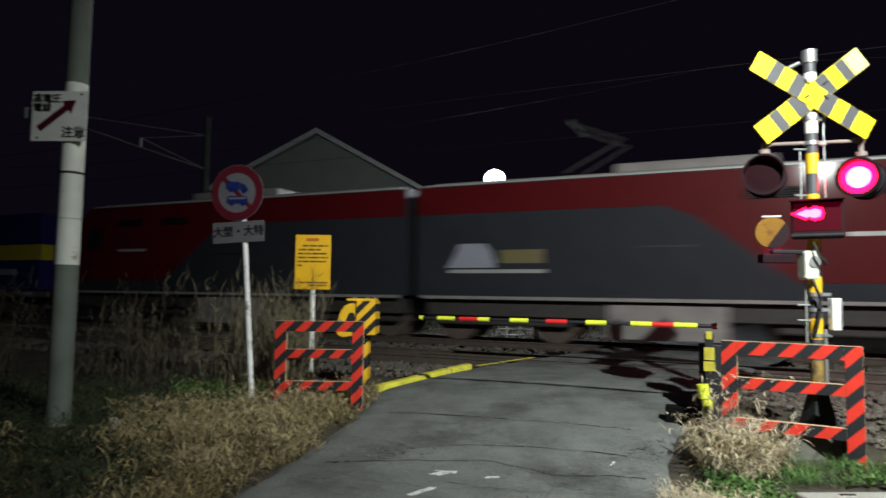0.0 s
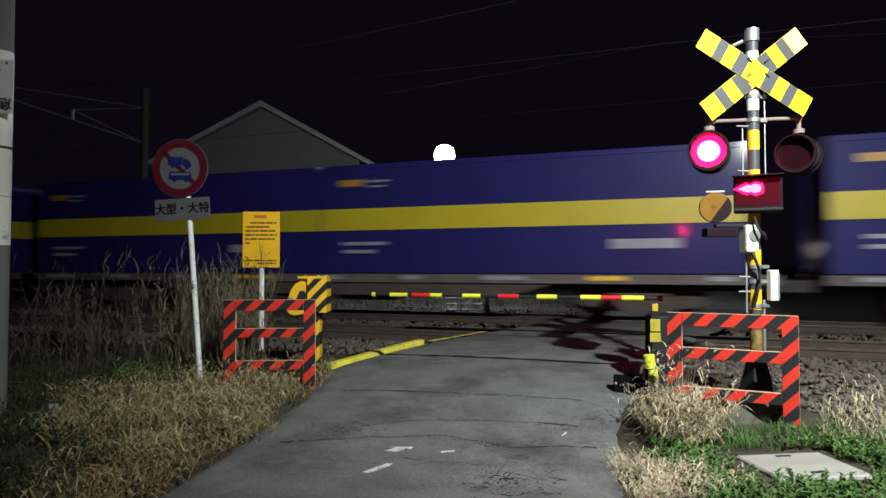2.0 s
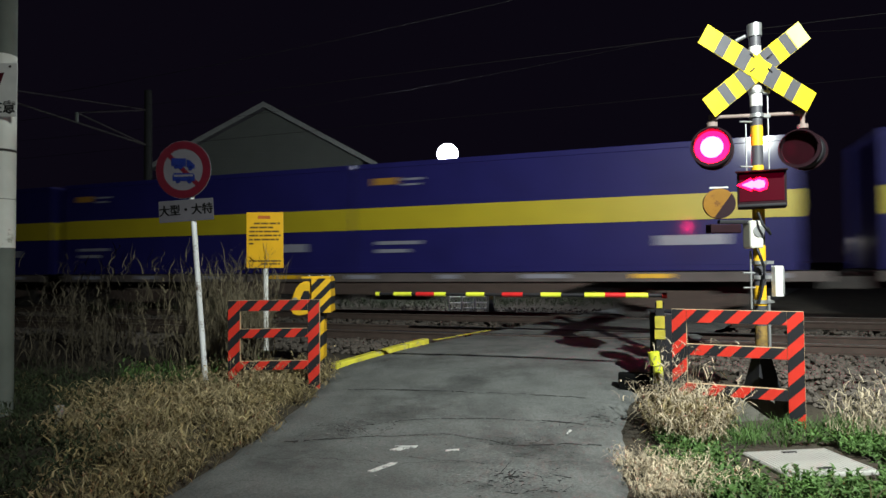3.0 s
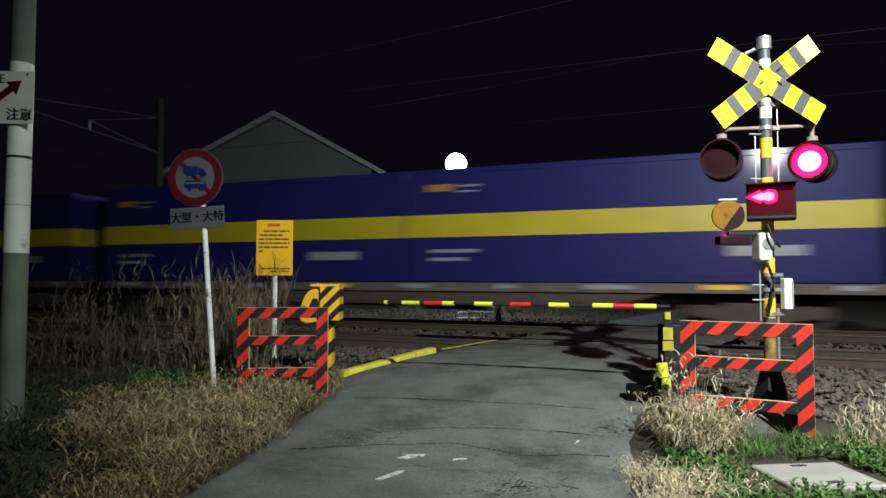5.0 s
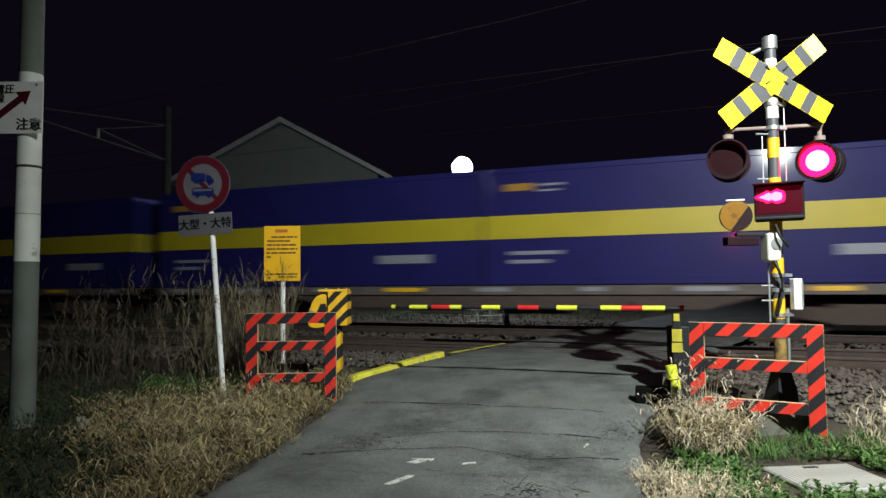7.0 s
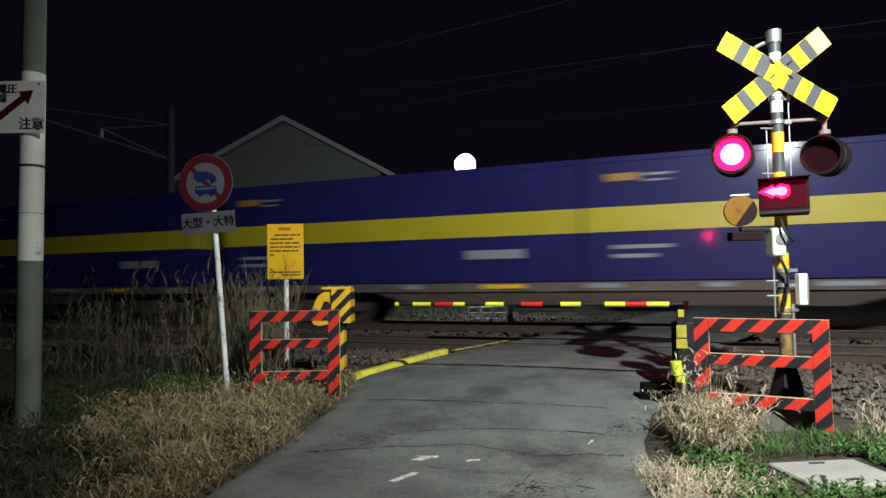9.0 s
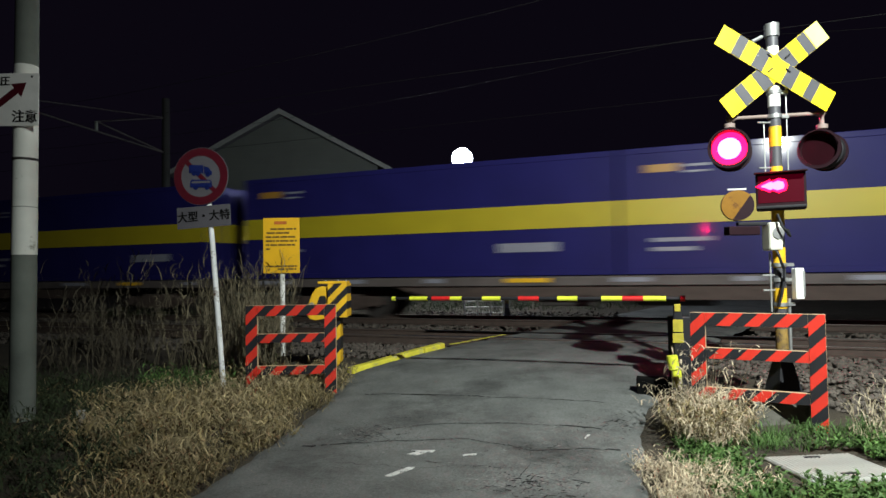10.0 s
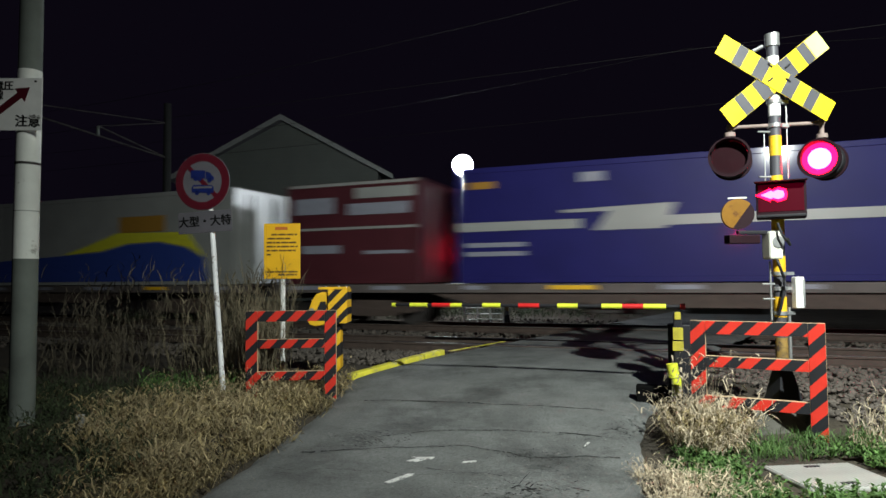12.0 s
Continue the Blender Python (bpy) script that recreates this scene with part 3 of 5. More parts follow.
def build_mast(m, lamp_z=2.42, yaws=(-33, -50), label="yellow and black crossing signal mast with two red lamps"):
    """Level crossing mast: banded post, crossbuck, lamp arm, arrow box, bell, boxes."""
    mast = thing("crossing_signal", m, label, "crossing signal", "level crossing signals")
    post = part("post", rod(B(), (0, 0, 0.1), (0, 0, 3.56), 0.052, n=20), M_GREYBLACK, mast)
    z, k = 0.55, 0
    while z < 3.4:
        e = z + 0.19
        bm = rod(B(), (0, 0, z), (0, 0, e), 0.0545, n=20)
        if k % 2 == 0:
            part("yellow_band", bm, M_WORNYELLOW if z < 0.9 else M_YELLOW if z < 2.75 else M_WHITE, post, "reflective band")
        else:
            bm.free()
        z, k = e, k + 1
    part("post_cap", rod(B(), (0, 0, 3.50), (0, 0, 3.62), 0.065, n=20), M_STEEL, post, "steel cap")
    for zz in (0.95, 1.18, 1.32, 2.95, 2.72):
        bm = rod(B(), (0, 0, zz), (0, 0, zz + 0.035), 0.066, n=20)
        box(bm, 0.08, 0, zz + 0.017, 0.10, 0.05, 0.03)
        part("clamp", bm, M_STEEL, post, "steel clamp")
    # foot
    bm = B()
    bmesh.ops.create_cone(bm, cap_ends=True, segments=4, radius1=0.18, radius2=0.085, depth=0.34, matrix=pose(0, 0, 0.27, 0, 0, 45))
    part("foot", bm, M_BLACK, mast, "dark steel foot")
    part("footing", box(B(), -0.14, 0, -0.10, 0.62, 0.56, 0.46, bevel=0.02), M_SHADEDCONCRETE, mast, "concrete footing block")
    # crossbuck
    bl, bw = 1.25, 0.205
    for s, y, lean in ((1, -0.075, 38.0), (-1, -0.085, 30.0)):
        turn = Matrix.Translation((-0.03, y, 3.17)) @ Matrix.Rotation(-s * radians(lean), 4, "Y")
        board = part("crossbuck_board", box(B(), 0, 0, 0, bl, 0.006, bw, m=turn), M_BOARD_YELLOW, mast, "yellow board with grey-black bars")
        if s == 1:
            part("highlit_end", box(B(), 0.54, -0.0042, 0, 0.165, 0.002, bw - 0.004, m=turn), M_HIGHLIT, board, "pale yellow end with its highlight painted in")
        for c in (-0.40, -0.165, 0.165, 0.40):
            part("bar", box(B(), c, -0.0042, 0, 0.10 if abs(c) > 0.3 else 0.12, 0.002, bw - 0.004, m=turn), M_GREYBLACK, board)
    for i in range(4):
        sx, sz = (-1, 1)[i % 2], (-1, 1)[i // 2]
        part("bracket", rod(B(), (sx * 0.065, -0.095, 3.22 + sz * 0.05), (sx * 0.11, -0.095, 3.22 + sz * 0.085), 0.008, n=8), M_BLACK, mast, "small dark bracket")
    # lamp arm
    part("lamp_arm", rod(B(), (-0.44, 0.02, lamp_z + 0.30), (0.49, 0.02, lamp_z + 0.36), 0.018, n=12), M_PIPE, mast, "thin weathered lamp arm")
    heads = []
    for s in (-1, 1):
        bm, x = B(), -0.44 if s < 0 else 0.49
        zt = lamp_z + 0.33 + s * 0.03
        rod(bm, (x, 0.02, zt), (x, 0.02, lamp_z + 0.13), 0.022, n=12)
        rod(bm, (x, 0.02, lamp_z + 0.25), (x, 0.02, lamp_z + 0.21), 0.05, n=14)
        rod(bm, (x - s * 0.05, 0.02, zt), (x + s * 0.02, 0.02, zt), 0.028, n=12)
        part("hanger", bm, M_PIPE, mast, "weathered pipe hanger")
        heads.append(lamp_head(mast, x, lamp_z, yaws[(s + 1) // 2]))
    # arrow box, turned to face the road
    tb = pose(-0.03, -0.10, 2.01, 0, 0, yaws[0])

    def turned(bm):
        bm.transform(tb)
        return bm
    bx = part("direction_box", turned(box(B(), 0, 0, 0, 0.41, 0.22, 0.33, bevel=0.012)), M_MAROONBOX, mast, "dark box with a lit red arrow")
    part("visor", turned(box(B(), 0, -0.15, 0.168, 0.43, 0.10, 0.008)), M_MAROONBOX, bx)
    part("lit_panel", turned(box(B(), 0, -0.112, 0.02, 0.37, 0.006, 0.25, bevel=0.002)), M_LIT_PANEL, bx, "red lit glass panel")
    part("lower_edge", turned(box(B(), 0, -0.115, -0.145, 0.41, 0.03, 0.025, bevel=0.004)), M_BLACK, bx)
    bm = prism(B(), [(-0.14, 0), (-0.04, 0.045), (-0.03, 0.03), (0.02, 0.05), (0.07, 0.035), (0.08, 0.0), (0.07, -0.035), (0.02, -0.05), (-0.03, -0.03), (-0.04, -0.045)], -0.122, -0.116)
    bm.transform(Matrix.Translation((-0.04, 0, 0.05)) @ Matrix.Diagonal((0.88, 1, 0.85, 1)))
    # larger glowing copy behind the arrow, added as its soft halo
    edge = bm.copy()
    edge.transform(Matrix.Translation((-0.04, 0.002, 0.05)) @ Matrix.Diagonal((1.35, 1, 1.6, 1)) @ Matrix.Translation((0.04, 0, -0.05)))
    part("arrow_glow", turned(edge), M_LIT_RIM, bx, "red glow round the arrow")
    part("arrow", turned(bm), M_LIT_ARROW, bx, "lit red arrow")
    # amber disc and its arm
    td = Matrix.Translation((-0.44, -0.07, 1.89)) @ Matrix.Rotation(radians(-20), 4, "Z")
    bm = rod(B(), (0, -0.03, 0), (0, 0.03, 0), 0.14, n=32)
    bm.transform(td)
    disc = part("warning_disc", bm, M_LENS_AMBER, mast, "faded amber disc")
    bm = prism(B(), [(0.14 * cos(a), 0.14 * sin(a)) for a in [radians(-110 + i * 15) for i in range(11)]], -0.034, -0.031)
    bm.transform(td)
    part("dark_half", bm, M_MAROONBOX, disc)
    part("disc_clip", box(B(), 0, 0, 0.15, 0.16, 0.03, 0.014, m=td), M_STEEL, disc, "small steel clip")
    part("disc_arm", box(B(), -0.22, -0.06, 1.72, 0.44, 0.05, 0.035, bevel=0.006), M_BLACK, mast)
    part("arm_box", box(B(), -0.40, -0.07, 1.655, 0.30, 0.10, 0.08, bevel=0.008), M_MAROONBOX, mast, "small dark box under the disc")
    # bell and boxes
    bell = part("bell_box", box(B(), -0.10, -0.06, 1.60, 0.13, 0.14, 0.26, bevel=0.02), M_BOXCREAM, mast, "cream plastic junction box")
    part("bell_lid", rod(B(), (-0.09, -0.14, 1.63), (-0.09, -0.12, 1.63), 0.055, n=20), M_STEEL, bell)
    white = part("relay_box", box(B(), 0.145, -0.05, 1.16, 0.085, 0.07, 0.29, bevel=0.008), M_WHITE, mast, "small white relay box")
    part("relay_box_hinge", rod(B(), (0.18, -0.090, 1.04), (0.18, -0.090, 1.28), 0.008, n=8), M_STEEL, white)
    # conduit, cables, steps
    for x, z0, z1, r in ((0.085, 0.45, 1.02, 0.016), (-0.09, 0.9, 1.45, 0.010), (-0.11, 2.2, 2.66, 0.006), (0.12, 2.2, 3.1, 0.006)):
        part("conduit", rod(B(), (x, 0, z0), (x, 0, z1), r, n=10), M_STEEL, mast, "thin steel conduit")
    part("small_hook", rod(B(), (-0.20, 0.0, 3.45), (-0.10, 0.0, 3.50), 0.018, n=8), M_STEEL, mast)
    part("cable", tube(B(), [(-0.10, -0.15, 1.80), (-0.10, -0.2, 1.70), (-0.06, -0.21, 1.64), (0.0, -0.17, 1.60), (0.04, -0.08, 1.66)], 0.012, 8), M_BLACK, mast, "loose black cable")
    part("cable", tube(B(), [(-0.09, -0.10, 1.48), (-0.08, -0.13, 1.40), (-0.03, -0.11, 1.30), (-0.02, -0.09, 1.18), (-0.05, -0.09, 1.05), (-0.06, -0.06, 0.95)], 0.014, 8), M_BLACK, mast, "loose black cable")
    for zz in (2.68, 2.25, 1.24, 1.10):
        bm = rod(B(), (-0.17, 0, zz), (-0.04, 0, zz), 0.009, n=8)
        part("step_bar", bm, M_STEEL, mast)
    return mast, heads


def lamp_rotor(head, lit, r=0.165):
    """A two-sided disc that turns its glowing side to the lens."""
    rotor = new("lamp_rotor")
    rotor.parent = head
    part("lit_face", rod(B(), (0, -0.004, 0), (0, -0.014, 0), r * 0.60, n=32), lit, rotor, "glowing red lamp face")
    part("lit_edge", ring(B(), r * 0.60, r * 0.92, -0.010, -0.004, 40), M_LIT_RIM, rotor, "glowing red lamp edge")
    part("dark_face", rod(B(), (0, 0.006, 0), (0, -0.003, 0), r * 0.94, n=40), M_DARKRED, rotor, "unlit dark red lamp face")
    return rotor


M_DARKRED = mat("unlit_red_lens", (0.013, 0.001, 0.003), 0.4, bump=0, shine=0.2)
MAST = (3.11, 6.0)
mast, heads = build_mast(pose(MAST[0], MAST[1], -0.16, 0, 0, 6))
far_mast, far_heads = build_mast(pose(1.62, 17.9, -0.35, 0, 0, -8))
guard_frame(pose(2.24, 5.95, -0.25, 0, 0, -28), "red and black striped guard frame beside the signal mast")
guard_frame(pose(-2.29, 7.15, -0.19, 0, 0, 3), "red and black striped guard frame beside the barrier machine", 1.01)


BANDS = [(0.051, 0.1195, M_LIME), (0.1195, 0.185, M_REDBAND), (0.185, 0.25, M_LIME), (0.327, 0.394, M_LIME), (0.456, 0.527, M_REDBAND), (0.59, 0.655, M_LIME), (0.731, 0.773, M_LIME), (0.773, 0.843, M_REDBAND), (0.861, 0.929, M_LIME), (0.986, 1.0, M_LIME)]


def crossing_barrier(a, b, foot):
    """Slim drive post with its lowered arm, banded in lime, red and black."""
    a, b = Vector(a), Vector(b)
    L = (b - a).length
    t = thing("crossing_barrier", Matrix.Translation((a.x, a.y, foot)) @ Matrix.Rotation(math.atan2(b.y - a.y, b.x - a.x), 4, "Z"),
              "lowered crossing barrier with thin lime and red banded arm", "crossing barrier")
    z0, z1 = a.z - foot, b.z - foot
    at = lambda k: (k * L, 0, z0 + (z1 - z0) * k)
    arm = part("arm", rod(B(), at(0), at(1), 0.021, 0.017, n=14), M_BLACK, t, "thin black tube")
    for u0, u1, m in BANDS:
        part("band", rod(B(), at(u0), at(u1), 0.029 - 0.004 * u0, n=14), m, arm, "red reflective sleeve" if m == M_REDBAND else "lime reflective sleeve")
    body = part("post", box(B(), 0.06, 0.0, 0.46, 0.09, 0.09, 0.92, bevel=0.012), M_BLACK, t, "slim black post")
    for z, h, w in ((0.90, 0.08, 0.06), (0.71, 0.13, 0.10), (0.58, 0.10, 0.11)):
        part("lime_band", box(B(), 0.06, 0.052, z, w, 0.012, h, bevel=0.003), M_SHADEDBAND, body, "yellow band darkened for shade")
    part("lime_collar", rod(B(), (0.11, 0.10, 0.26), (0.13, 0.10, 0.40), 0.058, n=18), M_LIME, t, "lime reflective collar")
    part("lime_collar", rod(B(), (0.08, 0.10, 0.08), (0.09, 0.10, 0.25), 0.05, n=18), M_LIME, t, "lime reflective collar")
    part("drive_box", box(B(), -0.02, -0.17, 0.47, 0.37, 0.20, 0.66, bevel=0.015), M_BLACK, t, "black drive box")
    part("drive_foot", box(B(), 0.02, -0.17, 0.12, 0.16, 0.14, 0.32, bevel=0.01), M_BLACK, t)
    # dead-black box added to give the black patch beside the post
    low = Matrix.Rotation(-math.atan2(b.y - a.y, b.x - a.x), 4, "Z") @ pose(-0.36, -0.08, 0.05, 0, 0, -18)
    part("black_patch_box", box(B(), 0, 0, 0, 0.35, 0.16, 0.26, m=low, bevel=0.012), M_DEADBLACK, t, "black box added close to the road")
    part("end_cap", rod(B(), (-0.02, 0, z0), (0.03, 0, z0), 0.032, n=14), M_REDBAND, t, "small red end cap")
    return t


crossing_barrier((2.493, 6.795, 0.834), (-0.706, 7.918, 0.834), -0.16)


def big_machine(m):
    """Yellow and black barrier drive on its pillar."""
    t = thing("barrier_machine", m, "yellow barrier machine with black stripes on a pillar", "barrier machine")
    pil_y, pil_k = B(), B()
    stripe_board(pil_y, pil_k, -0.12, 0.03, 0.0, 0.78, -0.10, 0.10, 0.16, 0.02)
    p = part("pillar", pil_y, M_YELLOW, t, "yellow striped pillar")
    part("pillar_stripe", pil_k, M_BLACK, p)
    hy, hk = B(), B()
    stripe_board(hy, hk, -0.11, 0.13, 0.74, 1.16, -0.18, 0.16, 0.095, 0.05)
    h = part("head", hy, M_YELLOW, t, "yellow striped machine head")
    part("head_stripe", hk, M_BLACK, h)
    bm = prism(B(), [(-0.39, 0.80), (-0.36, 0.92), (-0.32, 1.03), (-0.27, 1.10), (-0.20, 1.13), (-0.12, 1.12), (-0.12, 0.78), (-0.16, 0.72), (-0.28, 0.70), (-0.35, 0.72)], -0.14, 0.10)
    bmesh.ops.bevel(bm, geom=list(bm.edges), offset=0.012, segments=2, affect="EDGES", profile=0.5)
    c = part("cover", bm, M_YELLOW, t, "rounded yellow cover with black opening")
    bm = prism(B(), [(-0.27, 0.78), (-0.25, 0.92), (-0.21, 1.01), (-0.15, 1.01), (-0.13, 0.95), (-0.17, 0.80)], -0.148, -0.141)
    part("black_opening", bm, M_BLACK, c)
    bm = rod(B(), (-0.32, -0.155, 0.90), (-0.32, -0.14, 0.90), 0.03, n=14)
    part("lock", bm, M_STEEL, c, "small steel lock")
    part("maker_plate", box(B(), -0.31, -0.147, 0.80, 0.07, 0.006, 0.04), M_CWHITE, c, "small white plate")
    for x in (-0.16, 0.0, 0.10):
        part("lid_bolt", rod(B(), (x, -0.05, 1.19), (x, -0.05, 1.205), 0.014, n=8), M_STEEL, t)
    part("lid", box(B(), -0.06, -0.01, 1.175, 0.36, 0.30, 0.03, bevel=0.008), M_YELLOW, t)
    return t


big_machine(pose(-1.40, 8.1, -0.13, 0, 0, 0))


def round_sign(m):
    s = thing("road_sign", m, "round red-bordered no large vehicles sign on a rusty white post", "road sign")
    post = part("post", rod(B(), (0.16, 0.0, 0), (0, 0.0, 2.05), 0.031, n=16), M_RUSTWHITE, s, "white post with rust where paint chipped")
    part("post_top", rod(B(), (0, 0, 2.05), (-0.03, 0, 2.45), 0.03, n=16), M_RUSTWHITE, s)
    d = part("disc", rod(B(), (-0.09, -0.036, 2.50), (-0.09, -0.046, 2.50), 0.335, n=48), M_SHEET, s, "white round plate")
    bm = ring(B(), 0.24, 0.330, -0.0495, -0.0465, 48)
    bm.transform(Matrix.Translation((-0.09, 0, 2.5)))
    part("red_ring", bm, M_SIGNRED, d, "red border")
    bm = box(B(), 0, -0.0485, 0, 0.50, 0.003, 0.05, m=Matrix.Translation((-0.09, 0, 2.5)) @ Matrix.Rotation(radians(45), 4, "Y"))
    part("red_bar", bm, M_SIGNRED, d)
    bm = B()
    prism(bm, [(-0.23, 2.545), (-0.23, 2.635), (-0.055, 2.63), (-0.055, 2.535)], -0.0525, -0.0505)
    prism(bm, [(-0.045, 2.53), (-0.045, 2.615), (0.005, 2.60), (0.035, 2.565), (0.05, 2.55), (0.05, 2.51)], -0.0525, -0.0505)
    for cx, cz in ((-0.17, 2.535), (-0.12, 2.53), (0.0, 2.515)):
        rod(bm, (cx, -0.0525, cz), (cx, -0.0505, cz), 0.026, n=14)
    part("truck_mark", bm, M_SIGNBLUE, d, "blue truck pictogram")
    bm = B()
    prism(bm, [(-0.215, 2.375), (-0.215, 2.445), (-0.195, 2.465), (0.03, 2.455), (0.05, 2.435), (0.05, 2.365)], -0.0525, -0.0505)
    for cx, cz in ((-0.15, 2.37), (-0.01, 2.365)):
        rod(bm, (cx, -0.0525, cz), (cx, -0.0505, cz), 0.026, n=14)
    part("bus_mark", bm, M_SIGNBLUE, d, "blue bus pictogram")
    part("bus_windows", box(B(), -0.085, -0.053, 2.432, 0.23, 0.001, 0.024), M_SHEET, d)
    p = part("plate", box(B(), -0.06, -0.036, 2.03, 0.66, 0.008, 0.25, m=Matrix.Translation((-0.06, 0, 2.03)) @ Matrix.Rotation(radians(-3), 4, "Y") @ Matrix.Translation((0.06, 0, -2.03)), bevel=0.003), M_SHEET, s, "white supplementary plate with black characters")
    writing("plate_text", "\u5927\u578b\u30fb\u5927\u7279", 0.130, pose(-0.06, -0.0415, 2.03, 0, -3, 0), M_INK, p)
    return s


round_sign(pose(-2.76, 7.35, -0.19, 0, 0, -7))


def notice_sign(m):
    s = thing("notice_sign", m, "yellow notice board with dark printed lines on a white post", "notice sign")
    part("post", rod(B(), (0.0, 0.02, 0), (0, 0.02, 1.33), 0.032, n=14), M_WHITE, s, "white post")
    p = part("board", box(B(), 0, -0.02, 1.67, 0.47, 0.012, 0.72, bevel=0.003), M_SIGNYELLOW, s, "yellow board")
    part("heading", box(B(), -0.01, -0.0275, 1.965, 0.16, 0.002, 0.04), M_INKRED, p, "unreadable red heading")
    rng = random.Random(5)
    rows = [(1.885 - 0.052 * i, w, x) for i, (w, x) in enumerate(((0.34, 0.03), (0.30, -0.04), (0.40, 0.0), (0.40, 0.0), (0.38, -0.01), (0.06, -0.17)))] + [(1.40, 0.40, 0.0), (1.362, 0.24, 0.07)]
    for z, w, x in rows:
        a = x - w / 2
        while a < x + w / 2 - 0.02:
            k = min(rng.uniform(0.03, 0.11), x + w / 2 - a)
            part("text_bar", box(B(), a + k / 2, -0.0275, z, k, 0.002, 0.022), M_NOTE, p)
            a += k + rng.uniform(0.006, 0.014)
    return s


notice_sign(pose(-2.165, 8.25, -0.14, 0, 0, 2))


def utility_pole(m):
    s = thing("utility_pole", m, "tall concrete utility pole with white painted band", "utility pole")
    part("lower_pole", rod(B(), (0, 0, -0.3), (0, 0, 1.62), 0.118, 0.114, 32), M_POLE_GREY, s, "dark weathered lower pole")
    w = part("white_band", rod(B(), (0, 0, 1.62), (0, 0, 3.55), 0.116, 0.109, 32), M_POLE_WHITE, s, "white painted band")
    part("upper_pole", rod(B(), (0, 0, 3.55), (0, 0, 9.5), 0.108, 0.09, 32), M_POLE_GREY, s, "grey-green upper pole")
    bm = rod(B(), (0, 0, 2.575), (0, 0, 2.60), 0.1165, n=32)
    part("strap", bm, M_DARKSTEEL, w, "thin steel strap")
    bm = rod(B(), (0, 0, 2.10), (0, 0, 2.106), 0.1155, n=32)
    part("seam", bm, M_POLE_GREY, w)
    p = part("warning_plate", box(B(), -0.08, -0.135, 3.17, 0.60, 0.008, 0.53, bevel=0.002), M_WHITE, s, "white high-voltage warning plate with red arrow")
    bm = B()
    turn = Matrix.Translation((-0.11, -0.1405, 3.18)) @ Matrix.Rotation(radians(-38), 4, "Y")
    prism(bm, [(-0.24, -0.035), (0.13, -0.035), (0.13, -0.085), (0.26, 0.0), (0.13, 0.085), (0.13, 0.035), (-0.24, 0.035)], -0.001, 0.001)
    bm.transform(turn)
    part("red_arrow", bm, M_SIGNRED, p, "red slanting arrow")
    writing("text_top", "\u9ad8\u96fb\u5727", 0.10, pose(-0.22, -0.1405, 3.35), M_INK, p)
    writing("text_middle", "\u96fb\u7dda", 0.10, pose(-0.27, -0.1405, 3.255), M_INK, p)
    writing("text_bottom", "\u6ce8\u610f", 0.13, pose(0.08, -0.1405, 2.99), M_INK, p)
    for x in (-0.31, 0.15):
        for z in (2.94, 3.40):
            part("bolt", rod(B(), (x, -0.136, z), (x, -0.143, z), 0.012, n=8), M_DARKSTEEL, p)
    return s


utility_pole(pose(-4.305, 6.4, -0.22, 0, 0.4, 0))


# SECTION TRAIN
MOVING = []   # object, offset along the track from the lead, height


def container(length, name, label, make, offset, height=2.6):
    c = thing(name, spot(0, FAR_TRACK, 1.02), label, "freight container", "containers on the train")
    bm = B()
    h, w = height, 2.45
    box(bm, -length / 2, 0, h / 2, length - 0.02, w - 0.02, h - 0.02, bevel=0.02)
    body = part("body", bm, make, c)
    for x in (-0.06, -length + 0.06):
        for y in (-1, 1):
            part("corner_post", box(B(), x, y * (w / 2 - 0.05), h / 2, 0.12, 0.12, h, bevel=0.01), make, c)
    for z in (0.06, h - 0.06):
        for y in (-1, 1):
            part("side_rail", box(B(), -length / 2, y * (w / 2 - 0.035), z, length - 0.24, 0.085, 0.12, bevel=0.01), make, c)
    for s in (-0.75, -0.45, 0.45, 0.75):
        part("door_bar", rod(B(), (0.02, s, 0.15), (0.02, s, h - 0.15), 0.018, n=8), make, c, "door locking bar")
    MOVING.append((c, offset, 1.02))
    return c, body


def patch(parent, name, material, x0, x1, z0, z1, label="", proud=0.006, w=2.45):
    """A painted field on the near side and on the far side."""
    bm = B()
    box(bm, (x0 + x1) / 2, -w / 2 - proud, (z0 + z1) / 2, x1 - x0, 0.008, z1 - z0)
    return part(name, bm, material, parent, label)


def blue_container(offset):
    c, b = container(9.5, "freight_container", "blue freight container with a broad yellow stripe", M_BLUE, offset)
    L = 9.5
    patch(b, "yellow_stripe", M_STRIPE, -L + 0.01, -0.01, 1.02, 1.54, "broad yellow stripe", 0.012)
    bm = B()
    box(bm, 0.004, 0, 1.28, 0.012, 2.43, 0.52)
    part("end_stripe", bm, M_STRIPE, b)
    patch(b, "orange_mark", M_ORANGE, -L + 0.5, -L + 1.15, 2.08, 2.24, "faded orange mark")
    patch(b, "number_panel", M_LETTER, -L + 1.25, -L + 1.8, 2.16, 2.21, "faded small lettering")
    patch(b, "number_panel", M_LETTER, -L + 1.25, -L + 1.7, 2.04, 2.08)
    for k in range(2):
        patch(b, "lettering", M_LETTER, -L + 0.6, -L + 1.75 - 0.3 * k, 0.66 - 0.19 * k, 0.74 - 0.19 * k)
    patch(b, "lettering_panel", M_LETTER, -2.6, -1.25, 0.52, 0.72, "pale lettering panel")
    return c


